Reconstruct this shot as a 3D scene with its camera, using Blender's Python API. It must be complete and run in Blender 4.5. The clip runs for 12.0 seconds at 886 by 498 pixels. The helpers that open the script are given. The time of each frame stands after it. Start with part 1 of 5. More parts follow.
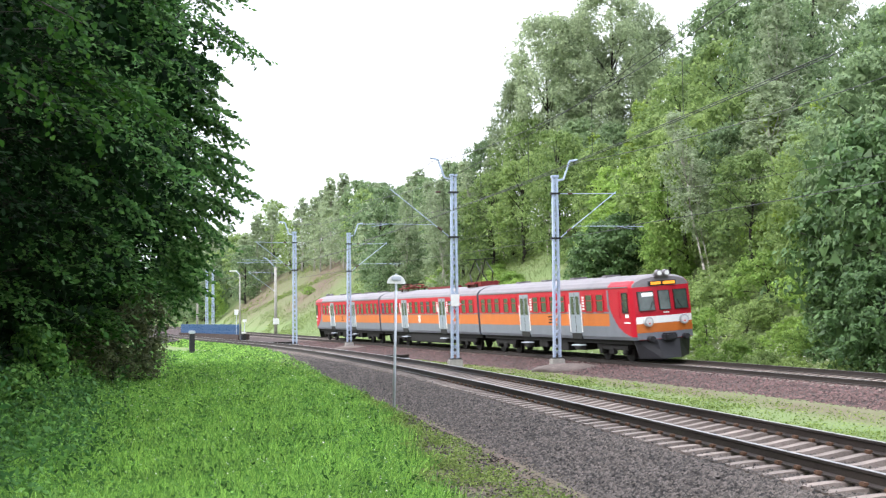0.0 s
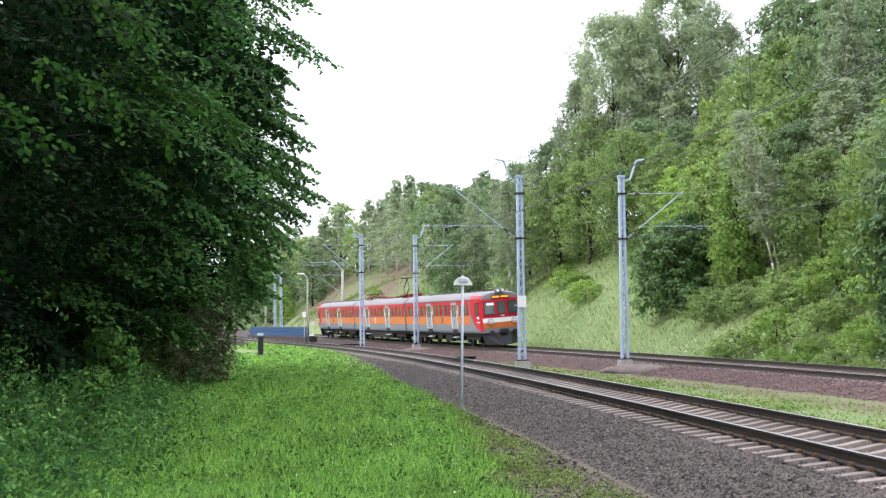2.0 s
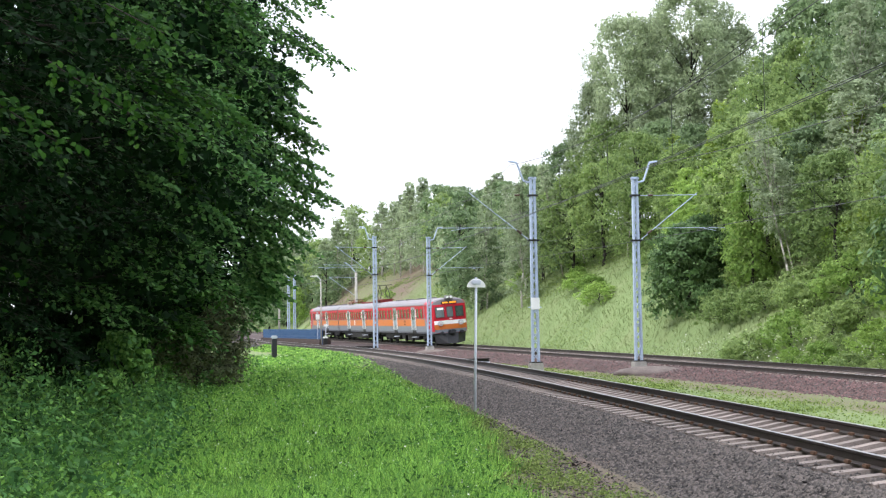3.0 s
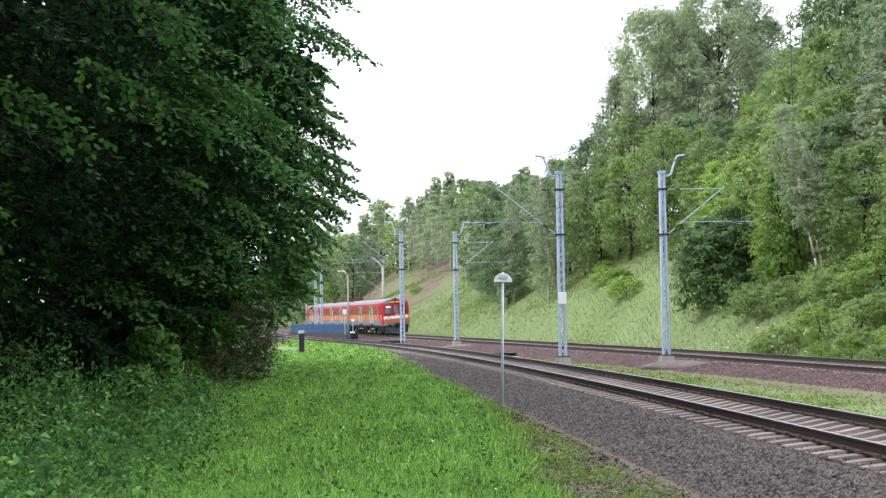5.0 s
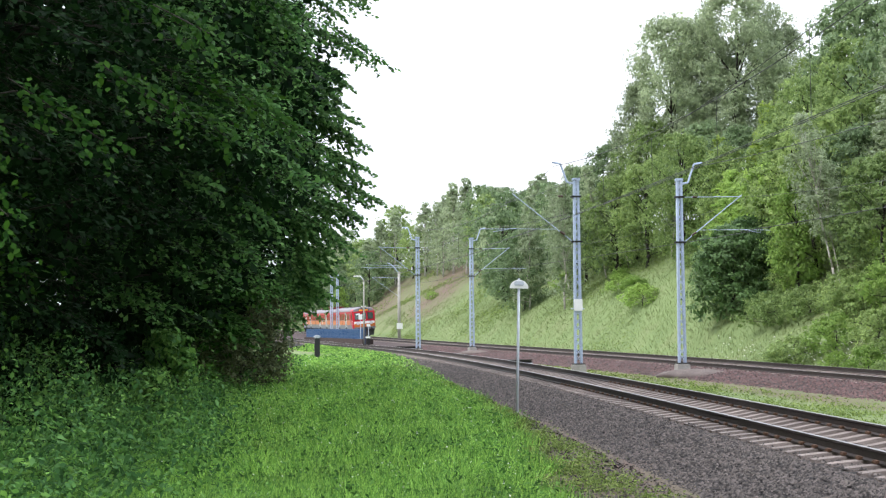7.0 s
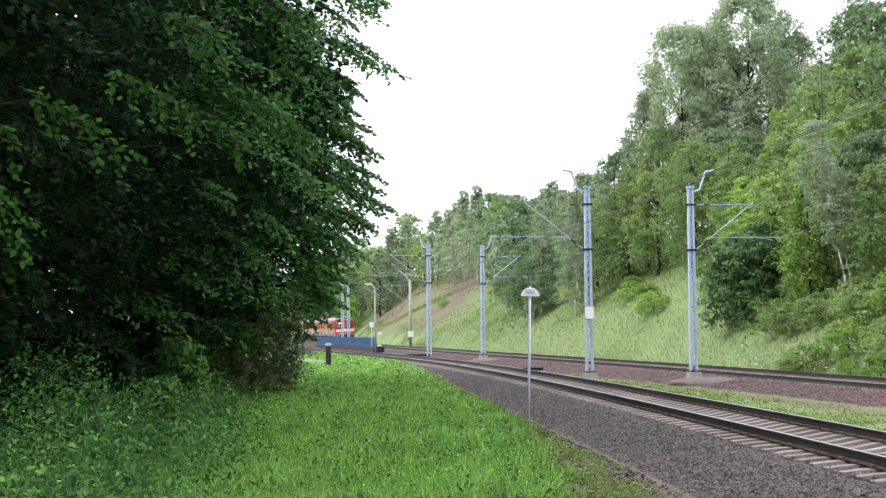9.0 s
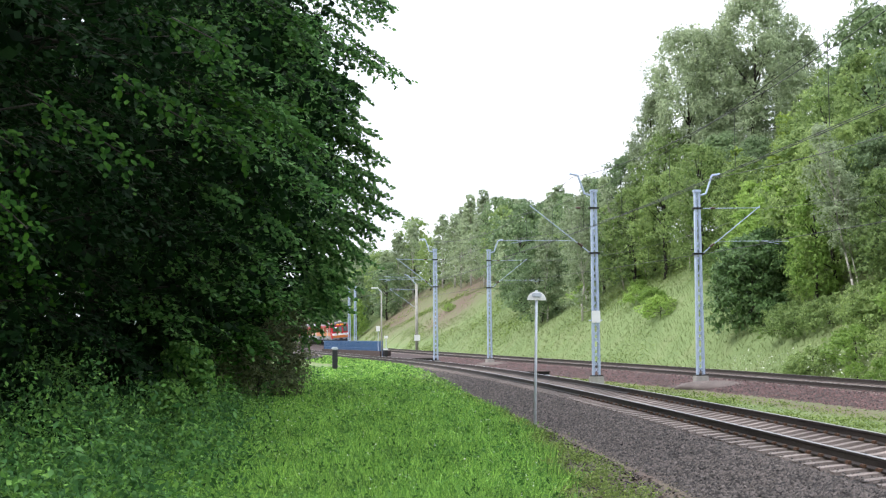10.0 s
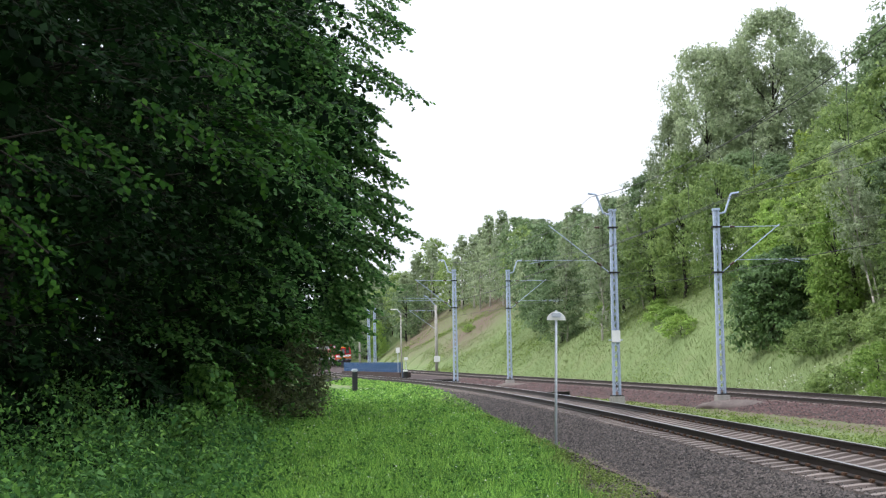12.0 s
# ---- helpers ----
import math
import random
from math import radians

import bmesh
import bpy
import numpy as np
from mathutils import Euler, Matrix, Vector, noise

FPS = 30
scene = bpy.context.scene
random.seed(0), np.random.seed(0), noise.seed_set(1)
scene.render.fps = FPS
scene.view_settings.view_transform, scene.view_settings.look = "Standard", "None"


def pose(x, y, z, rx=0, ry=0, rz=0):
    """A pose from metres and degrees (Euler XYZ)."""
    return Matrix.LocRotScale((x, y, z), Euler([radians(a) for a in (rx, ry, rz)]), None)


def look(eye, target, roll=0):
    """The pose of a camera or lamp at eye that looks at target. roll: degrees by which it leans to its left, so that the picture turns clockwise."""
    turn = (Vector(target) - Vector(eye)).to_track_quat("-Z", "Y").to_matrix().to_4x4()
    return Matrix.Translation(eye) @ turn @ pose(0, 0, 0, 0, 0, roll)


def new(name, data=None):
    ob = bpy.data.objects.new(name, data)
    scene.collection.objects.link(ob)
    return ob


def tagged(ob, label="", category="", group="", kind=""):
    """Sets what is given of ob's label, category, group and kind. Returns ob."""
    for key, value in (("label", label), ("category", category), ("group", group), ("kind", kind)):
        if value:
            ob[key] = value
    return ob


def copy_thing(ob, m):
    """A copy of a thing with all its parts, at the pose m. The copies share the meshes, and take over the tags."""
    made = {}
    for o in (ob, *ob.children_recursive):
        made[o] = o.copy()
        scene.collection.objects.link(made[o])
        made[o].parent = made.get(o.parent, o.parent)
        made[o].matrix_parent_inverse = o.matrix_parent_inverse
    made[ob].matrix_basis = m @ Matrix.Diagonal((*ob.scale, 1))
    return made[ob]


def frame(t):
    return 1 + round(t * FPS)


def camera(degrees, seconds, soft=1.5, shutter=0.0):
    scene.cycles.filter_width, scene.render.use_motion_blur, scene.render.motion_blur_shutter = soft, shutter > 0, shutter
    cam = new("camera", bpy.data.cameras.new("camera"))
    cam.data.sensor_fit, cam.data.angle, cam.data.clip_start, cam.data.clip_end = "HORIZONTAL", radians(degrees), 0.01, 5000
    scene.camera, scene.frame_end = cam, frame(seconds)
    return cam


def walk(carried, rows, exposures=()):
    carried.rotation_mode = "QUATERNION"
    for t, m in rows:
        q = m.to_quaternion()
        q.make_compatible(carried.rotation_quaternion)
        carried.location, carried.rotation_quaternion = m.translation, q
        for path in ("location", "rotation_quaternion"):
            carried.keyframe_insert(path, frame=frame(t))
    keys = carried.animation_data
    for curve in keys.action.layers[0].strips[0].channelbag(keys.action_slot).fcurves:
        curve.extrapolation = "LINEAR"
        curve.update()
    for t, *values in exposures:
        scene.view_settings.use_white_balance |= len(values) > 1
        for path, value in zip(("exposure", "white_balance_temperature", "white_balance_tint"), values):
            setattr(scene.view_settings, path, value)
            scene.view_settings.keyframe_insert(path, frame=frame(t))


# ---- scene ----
# The camera stands beside a double-track railway and pans after a departing train. z = 0 is the head of the near rails.
cam = camera(35.93, 12.0, soft=1.25, shutter=0.3)
EYE = 1.69
ROWS = [
    (0.0, 0.000, 2.876, -0.550),
    (0.5, 1.004, 2.848, -0.809),
    (1.0, 1.860, 2.880, -0.963),
    (1.5, 2.395, 2.941, -0.835),
    (2.0, 2.781, 2.974, -0.829),
    (2.5, 3.043, 3.014, -0.913),
    (3.0, 3.336, 3.073, -0.920),
    (5.0, 4.461, 2.867, -1.036),
    (5.5, 4.715, 2.880, -0.954),
    (6.0, 4.897, 2.898, -0.663),
    (6.5, 4.964, 3.015, -0.624),
    (7.0, 5.140, 3.124, -0.503),
    (9.0, 5.601, 3.459, -0.522),
    (9.5, 5.766, 3.512, -0.417),
    (10.0, 5.870, 3.623, -0.537),
    (10.5, 5.904, 3.965, -0.313),
    (11.0, 6.194, 4.291, -0.191),
    (11.5, 6.426, 4.458, -0.631),
    (12.0, 6.654, 4.511, -0.991),
]
walk(cam, [(t, pose(0, 0, EYE, 90 + pitch, 0, yaw) @ pose(0, 0, 0, 0, 0, roll)) for t, yaw, pitch, roll in ROWS], [(0.0, 1.05), (0.5, 0.9), (2.5, 0.82), (5.5, 0.74), (7.0, 0.74), (9.0, 0.8), (10.0, 0.74), (11.0, 0.59), (12.0, 0.48)])

# ---- light: a bright overcast sky ----
world = bpy.data.worlds.new("world")
scene.world = world
world.use_nodes = True
wn = world.node_tree
sky = wn.nodes.new("ShaderNodeTexSky")
sky.sky_type, sky.sun_disc = "NISHITA", False
sky.sun_elevation, sky.sun_rotation = radians(41), radians(259)
cloud = wn.nodes.new("ShaderNodeMix")
cloud.data_type = "RGBA"
cloud.inputs[0].default_value = 0.9
wn.links.new(sky.outputs[0], cloud.inputs[6])
# an overcast dome: three times as bright overhead as at the horizon
way = wn.nodes.new("ShaderNodeTexCoord")
split = wn.nodes.new("ShaderNodeSeparateXYZ")
wn.links.new(way.outputs["Generated"], split.inputs[0])
dome = wn.nodes.new("ShaderNodeMapRange")
dome.inputs["To Min"].default_value, dome.inputs["To Max"].default_value = 7.2, 21.6
wn.links.new(split.outputs["Z"], dome.inputs["Value"])
tone = wn.nodes.new("ShaderNodeVectorMath")
tone.operation = "SCALE"
tone.inputs[0].default_value = (0.965, 1.0, 1.11)
wn.links.new(dome.outputs[0], tone.inputs["Scale"])
wn.links.new(tone.outputs[0], cloud.inputs[7])
wn.links.new(cloud.outputs[2], wn.nodes["Background"].inputs[0])
wn.nodes["Background"].inputs[1].default_value = 0.1
sun_data = bpy.data.lights.new("sun", "SUN")
sun_data.energy, sun_data.angle, sun_data.color = 1.8, radians(20), (1, 0.96, 0.93)
sun = new("sun", sun_data)
sun.matrix_world = look((-62, -12, 55), (0, 0, 0))

# ---- materials ----
def material(name, color, rough=0.7, metal=0.0, dark=0.6, scale=6.0, fine=60.0, bump=0.15, island=0.0, spec=0.4, leaf=0.0, objvar=0.0, tint=None):
    """A procedural surface: the colour broken up by a coarse and a fine noise, with fine relief."""
    m = bpy.data.materials.new(name)
    m.use_nodes = True
    nt = m.node_tree
    b = nt.nodes["Principled BSDF"]
    b.inputs["Roughness"].default_value, b.inputs["Metallic"].default_value = rough, metal
    b.inputs["Specular IOR Level"].default_value = spec
    geo = nt.nodes.new("ShaderNodeTexCoord")
    n1, n2 = nt.nodes.new("ShaderNodeTexNoise"), nt.nodes.new("ShaderNodeTexNoise")
    n1.inputs["Scale"].default_value, n2.inputs["Scale"].default_value = scale, fine
    n1.inputs["Detail"].default_value, n2.inputs["Detail"].default_value = 4, 3
    nt.links.new(geo.outputs["Object"], n1.inputs["Vector"])
    nt.links.new(geo.outputs["Object"], n2.inputs["Vector"])
    add = nt.nodes.new("ShaderNodeMath")
    add.operation = "MULTIPLY_ADD"
    nt.links.new(n2.outputs["Fac"], add.inputs[0])
    add.inputs[1].default_value = 0.5
    half = nt.nodes.new("ShaderNodeMath")
    half.operation = "MULTIPLY"
    half.inputs[1].default_value = 0.5
    nt.links.new(n1.outputs["Fac"], half.inputs[0])
    nt.links.new(half.outputs[0], add.inputs[2])
    ramp = nt.nodes.new("ShaderNodeValToRGB")
    ramp.color_ramp.elements[0].position, ramp.color_ramp.elements[1].position = 0.32, 0.66
    low = tint or tuple(c * dark for c in color)
    ramp.color_ramp.elements[0].color, ramp.color_ramp.elements[1].color = (*low, 1), (*color, 1)
    nt.links.new(add.outputs[0], ramp.inputs[0])
    col = ramp.outputs[0]
    for amount, kind in ((island, "g"), (objvar, "o")):
        if amount:
            src = nt.nodes.new("ShaderNodeNewGeometry" if kind == "g" else "ShaderNodeObjectInfo")
            rnd = src.outputs["Random Per Island"] if kind == "g" else src.outputs["Random"]
            mr = nt.nodes.new("ShaderNodeMapRange")
            mr.inputs["To Min"].default_value, mr.inputs["To Max"].default_value = 1 - amount, 1 + amount
            nt.links.new(rnd, mr.inputs["Value"])
            hsv = nt.nodes.new("ShaderNodeHueSaturation")
            nt.links.new(mr.outputs[0], hsv.inputs["Value"])
            if leaf:
                mh = nt.nodes.new("ShaderNodeMapRange")
                mh.inputs["To Min"].default_value, mh.inputs["To Max"].default_value = 0.5 + 0.02 * amount, 0.5 - 0.045 * amount
                nt.links.new(rnd, mh.inputs["Value"])
                nt.links.new(mh.outputs[0], hsv.inputs["Hue"])
            nt.links.new(col, hsv.inputs["Color"])
            col = hsv.outputs[0]
    nt.links.new(col, b.inputs["Base Color"])
    if bump:
        bp = nt.nodes.new("ShaderNodeBump")
        bp.inputs["Strength"].default_value, bp.inputs["Distance"].default_value = bump, 0.02
        nt.links.new(n2.outputs["Fac"], bp.inputs["Height"])
        nt.links.new(bp.outputs[0], b.inputs["Normal"])
    if leaf:
        tr = nt.nodes.new("ShaderNodeBsdfTranslucent")
        nt.links.new(col, tr.inputs["Color"])
        mix = nt.nodes.new("ShaderNodeMixShader")
        mix.inputs[0].default_value = leaf
        nt.links.new(b.outputs[0], mix.inputs[1])
        nt.links.new(tr.outputs[0], mix.inputs[2])
        nt.links.new(mix.outputs[0], nt.nodes["Material Output"].inputs[0])
    return m


def glowing(name, color, strength):
    m = bpy.data.materials.new(name)
    m.use_nodes = True
    b = m.node_tree.nodes["Principled BSDF"]
    b.inputs["Base Color"].default_value = (*color, 1)
    b.inputs["Emission Color"].default_value = (*color, 1)
    b.inputs["Emission Strength"].default_value = strength
    return m


def ground_material():
    """Meadow turf with drier and browner patches towards the cutting's bare stretch."""
    m = material("turf", (0.18, 0.235, 0.10), 0.95, scale=0.35, fine=5.0, bump=0.6, tint=(0.11, 0.155, 0.065), spec=0.1)
    nt = m.node_tree
    b = nt.nodes["Principled BSDF"]
    base = b.inputs["Base Color"].links[0].from_socket
    at = nt.nodes.new("ShaderNodeAttribute")
    at.attribute_name = "bare"
    nz = nt.nodes.new("ShaderNodeTexNoise")
    nz.inputs["Scale"].default_value, nz.inputs["Detail"].default_value = 0.35, 6
    tc = nt.nodes.new("ShaderNodeTexCoord")
    nt.links.new(tc.outputs["Object"], nz.inputs["Vector"])
    ma = nt.nodes.new("ShaderNodeMath")
    ma.operation = "MULTIPLY_ADD"
    nt.links.new(nz.outputs["Fac"], ma.inputs[0])
    ma.inputs[1].default_value = 1.2
    ma.inputs[2].default_value = -0.6
    sm = nt.nodes.new("ShaderNodeMath")
    sm.use_clamp = True
    nt.links.new(at.outputs["Fac"], sm.inputs[0])
    nt.links.new(ma.outputs[0], sm.inputs[1])
    mx = nt.nodes.new("ShaderNodeMix")
    mx.data_type = "RGBA"
    nt.links.new(sm.outputs[0], mx.inputs[0])
    nt.links.new(base, mx.inputs[6])
    mx.inputs[7].default_value = (0.135, 0.1, 0.08, 1)
    nt.links.new(mx.outputs[2], b.inputs["Base Color"])
    return m


M_TURF = ground_material()
# Bed kept near black: shade between the grey stones is put into its colour.
M_BALLAST = material("gap_shade_ballast", (0.019, 0.016, 0.015), 0.9, dark=0.32, scale=1.2, fine=16, bump=1.0)
M_BALLAST2 = material("reddish_ballast", (0.06, 0.038, 0.035), 0.9, dark=0.35, scale=1.0, fine=12, bump=1.0)
M_STONE = material("ballast_stone", (0.09, 0.075, 0.066), 0.85, dark=0.35, scale=8, fine=60, bump=0.2, island=0.95)
M_STONE2 = material("reddish_stone", (0.108, 0.062, 0.058), 0.85, dark=0.6, scale=8, fine=60, bump=0.2, island=0.8)
M_SLEEPER = material("sleeper_concrete", (0.255, 0.21, 0.185), 0.85, dark=0.6, scale=4, fine=40, bump=0.3, objvar=0.18)
M_RAIL = material("rusty_rail_web", (0.035, 0.026, 0.022), 0.7, dark=0.5, scale=5, fine=50, bump=0.2)
M_RAILTOP = material("polished_rail_head", (0.36, 0.35, 0.36), 0.42, 1.0, dark=0.8, scale=4, fine=60, bump=0.05)
M_CLIP = material("rusty_clip", (0.16, 0.085, 0.05), 0.8, dark=0.5)
M_MAST = material("pale_blue_mast_paint", (0.42, 0.50, 0.66), 0.5, dark=0.75, scale=3, fine=30, bump=0.08)
M_CONCRETE = material("weathered_concrete", (0.42, 0.40, 0.37), 0.9, dark=0.6, scale=3, fine=30, bump=0.3)
M_WIRE = material("dark_wire", (0.05, 0.055, 0.055), 0.5, 0.3)
M_INSUL = material("brown_insulator", (0.08, 0.04, 0.03), 0.3)
M_WHITE = material("white_enamel", (0.82, 0.82, 0.82), 0.4, dark=0.9, bump=0.03)
M_POST = material("painted_post", (0.56, 0.6, 0.68), 0.5, dark=0.75, scale=5, bump=0.05)
M_BLUE = material("blue_fence_paint", (0.035, 0.095, 0.22), 0.5, dark=0.8, bump=0.05)
M_BLACK = material("matt_black", (0.012, 0.012, 0.013), 0.6, dark=0.7)
M_RED = material("train_red", (0.47, 0.011, 0.028), 0.45, dark=0.82, scale=1.5, fine=25, bump=0.02, spec=0.25)
M_ORANGE = material("train_orange", (0.56, 0.15, 0.028), 0.38, dark=0.85, scale=1.5, fine=25, bump=0.02)
M_GREY = material("train_grey", (0.175, 0.19, 0.225), 0.42, dark=0.78, scale=1.5, fine=25, bump=0.03)
M_ROOF = material("roof_grey", (0.185, 0.17, 0.185), 0.55, dark=0.75, scale=1.2, fine=14, bump=0.05)
M_DOOR = material("door_grey", (0.27, 0.31, 0.35), 0.4, dark=0.85, bump=0.03)
M_UNDER = material("grimy_underframe", (0.013, 0.012, 0.012), 0.8, dark=0.5, scale=4)
M_PLOUGH = material("dark_grey_plough", (0.022, 0.022, 0.028), 0.55, dark=0.6)
M_GLASS = material("dark_glass", (0.028, 0.03, 0.03), 0.08, dark=0.7, bump=0.0, spec=0.9)
# The reflected sky and greenery are put into the windscreen's colour.
M_SCREEN = material("windscreen_reflection", (0.07, 0.095, 0.088), 0.1, dark=0.55, scale=1.5, fine=5, bump=0.0, spec=0.8)
M_PANTO = material("dull_red_roof_gear", (0.21, 0.018, 0.02), 0.6, dark=0.5)
M_RUBBER = material("rubber_seal", (0.02, 0.02, 0.02), 0.6)
M_LAMP = material("lamp_glass", (0.78, 0.78, 0.8), 0.12, dark=0.6, scale=9, bump=0, spec=0.8)
M_RIM = material("pale_lamp_rim", (0.42, 0.43, 0.45), 0.4, dark=0.8, bump=0.02)
M_AMBER = glowing("amber_display", (1.0, 0.36, 0.03), 0.25)
M_TAIL = glowing("red_tail_lamp", (0.6, 0.04, 0.05), 0.08)
M_BARK = material("bark", (0.03, 0.025, 0.021), 0.95, dark=0.5, scale=5, fine=25, bump=0.8)
M_BIRCH = material("birch_bark", (0.50, 0.47, 0.42), 0.85, dark=0.35, scale=4, fine=14, bump=0.3)
M_LEAF = {
    # near: the deep shade of the crowns is put into this leaf colour
    "near": material("shaded_linden_leaf", (0.0085, 0.029, 0.009), 0.65, dark=0.7, scale=0.8, fine=9, bump=0, island=0.6, leaf=0.25, spec=0.05),
    # nearlit: lighter copy of that leaf, painted as if catching light
    "nearlit": material("lit_linden_leaf", (0.026, 0.092, 0.011), 0.55, dark=0.6, scale=0.8, fine=9, bump=0, island=0.5, leaf=0.4, spec=0.06),
    "mid": material("maple_leaf", (0.245, 0.36, 0.125), 0.6, dark=0.68, scale=0.5, fine=3, bump=0, island=0.35, leaf=0.5, objvar=0.24, spec=0.2),
    "grey": material("aspen_leaf", (0.325, 0.405, 0.245), 0.6, dark=0.7, scale=0.5, fine=3, bump=0, island=0.3, leaf=0.5, objvar=0.15, spec=0.25),
    "bright": material("bright_shrub_leaf", (0.265, 0.425, 0.105), 0.6, dark=0.68, scale=0.6, fine=4, bump=0, island=0.3, leaf=0.5, objvar=0.2, spec=0.2),
    "dark": material("hazel_leaf", (0.085, 0.17, 0.058), 0.5, dark=0.6, scale=0.6, fine=4, bump=0, island=0.4, leaf=0.3, objvar=0.15, spec=0.25),
    "yellow": material("young_maple_leaf", (0.31, 0.44, 0.09), 0.6, dark=0.7, scale=0.6, fine=4, bump=0, island=0.3, leaf=0.5, objvar=0.1, spec=0.2),
    "deep": material("alder_leaf", (0.19, 0.285, 0.14), 0.55, dark=0.65, scale=0.5, fine=4, bump=0, island=0.35, leaf=0.45, objvar=0.15, spec=0.25),
    # edge: light from the open side is put into these outer leaves
    "edge": material("lit_edge_leaf", (0.092, 0.235, 0.064), 0.5, dark=0.6, scale=0.8, fine=9, bump=0, island=0.6, leaf=0.42, spec=0.12),
    "brown": material("hawthorn_leaf", (0.10, 0.125, 0.055), 0.6, dark=0.6, scale=0.8, fine=6, bump=0, island=0.4, leaf=0.25, spec=0.2),
}
M_GRASS = material("clover_and_grass", (0.215, 0.47, 0.09), 0.6, dark=0.5, scale=0.7, fine=5, bump=0, island=0.7, leaf=0.35, spec=0.2)
M_TALL = material("tall_meadow_grass", (0.228, 0.285, 0.122), 0.8, dark=0.7, scale=0.16, fine=0.9, bump=0, island=0.08, leaf=0.5, spec=0.1)
M_WEED = material("nettle_leaf", (0.13, 0.315, 0.072), 0.6, dark=0.35, scale=0.7, fine=5, bump=0, island=0.6, leaf=0.35, spec=0.08)
M_WEED2 = material("ground_elder_leaf", (0.078, 0.205, 0.062), 0.6, dark=0.5, scale=0.7, fine=5, bump=0, island=0.5, leaf=0.3, spec=0.08)
M_LEAF["weed"] = M_WEED
M_VERGE = material("dry_verge_weeds", (0.2, 0.285, 0.08), 0.8, dark=0.6, scale=0.8, fine=6, bump=0, island=0.35, leaf=0.3, spec=0.1)
M_GRAVEL = material("pale_gravel", (0.16, 0.13, 0.118), 0.95, dark=0.55, scale=3, fine=22, bump=0.9)
M_FLOWER = material("white_blossom", (0.75, 0.75, 0.70), 0.8, dark=0.85, bump=0)


# ---- mesh helpers ----
def part(name, bm, mat, parent=None, label="", smooth=False):
    """Links a bmesh as one mesh object under a thing or a part."""
    me = bpy.data.meshes.new(name)
    if smooth:
        for f in bm.faces:
            f.smooth = True
    bm.to_mesh(me)
    bm.free()
    for one in mat if isinstance(mat, (list, tuple)) else [mat]:
        me.materials.append(one)
    ob = new(name, me)
    ob.parent = parent
    return tagged(ob, label)


def shared(name, me, parent, m):
    ob = new(name, me)
    ob.parent = parent
    ob.matrix_basis = m
    return ob


def box(bm, x0, x1, y0, y1, z0, z1, bevel=0.0, mat=0):
    vs = bmesh.ops.create_cube(bm, size=1, matrix=Matrix.Translation(((x0 + x1) / 2, (y0 + y1) / 2, (z0 + z1) / 2)) @ Matrix.Diagonal((x1 - x0, y1 - y0, z1 - z0, 1)))["verts"]
    faces = {f for v in vs for f in v.link_faces}
    for f in faces:
        f.material_index = mat
    if bevel:
        bmesh.ops.bevel(bm, geom=list({e for v in vs for e in v.link_edges}), offset=bevel, segments=2, affect="EDGES")
    return vs


def boxed(x0, x1, y0, y1, z0, z1, bevel=0.0):
    bm = bmesh.new()
    box(bm, x0, x1, y0, y1, z0, z1, bevel)
    return bm


def rod(bm, a, b, r0, r1=None, sides=8):
    a, b = Vector(a), Vector(b)
    d = b - a
    m = Matrix.Translation((a + b) / 2) @ d.to_track_quat("Z", "Y").to_matrix().to_4x4()
    bmesh.ops.create_cone(bm, cap_ends=True, segments=sides, radius1=r0, radius2=r0 if r1 is None else r1, depth=d.length, matrix=m)


def rods(pairs, r, sides=6):
    bm = bmesh.new()
    for a, b in pairs:
        rod(bm, a, b, r, None, sides)
    return bm


def disc(bm, centre, axis, r, depth, sides=20):
    c, a = Vector(centre), Vector(axis).normalized() * depth / 2
    rod(bm, c - a, c + a, r, r, sides)


def mesh_of(name, verts, faces, mats):
    me = bpy.data.meshes.new(name)
    me.from_pydata(verts, [], faces)
    for m in mats if isinstance(mats, (list, tuple)) else [mats]:
        me.materials.append(m)
    return me


def soup(name, corners, mat):
    """A mesh of separate small faces from an array of shape (n, k, 3)."""
    n, k, _ = corners.shape
    me = bpy.data.meshes.new(name)
    me.vertices.add(n * k)
    me.vertices.foreach_set("co", np.ascontiguousarray(corners, dtype=np.float32).ravel())
    me.loops.add(n * k)
    me.loops.foreach_set("vertex_index", np.arange(n * k, dtype=np.int32))
    me.polygons.add(n)
    me.polygons.foreach_set("loop_start", np.arange(0, n * k, k, dtype=np.int32))
    me.update(calc_edges=True)
    me.materials.append(mat)
    return me


# ---- plan: the two curving tracks and the cutting ----
def near_x(y):
    u = (np.minimum(y, 118) - 50) / 50
    return -0.95 - 10.29 * u - 2.0 * u * u - 0.405 * u ** 3 - 0.30 * np.maximum(y - 118, 0)


def far_x(y):
    u = (np.clip(y, 5, 105) - 50) / 50
    e = np.maximum(y - 105, 0)
    return 11.54 - 12.22 * u - 4.154 * u * u + 1.434 * u ** 3 - 0.323 * e + 0.00014 * np.minimum(e, 150) ** 2 - 0.05 * np.minimum(y - 5, 0)


def far_z(y):
    """Head of the far rails, which climb gently away."""
    return -0.24 + 0.0012 * np.minimum(y - 60, 0) + 0.0033 * np.maximum(y - 60, 0)


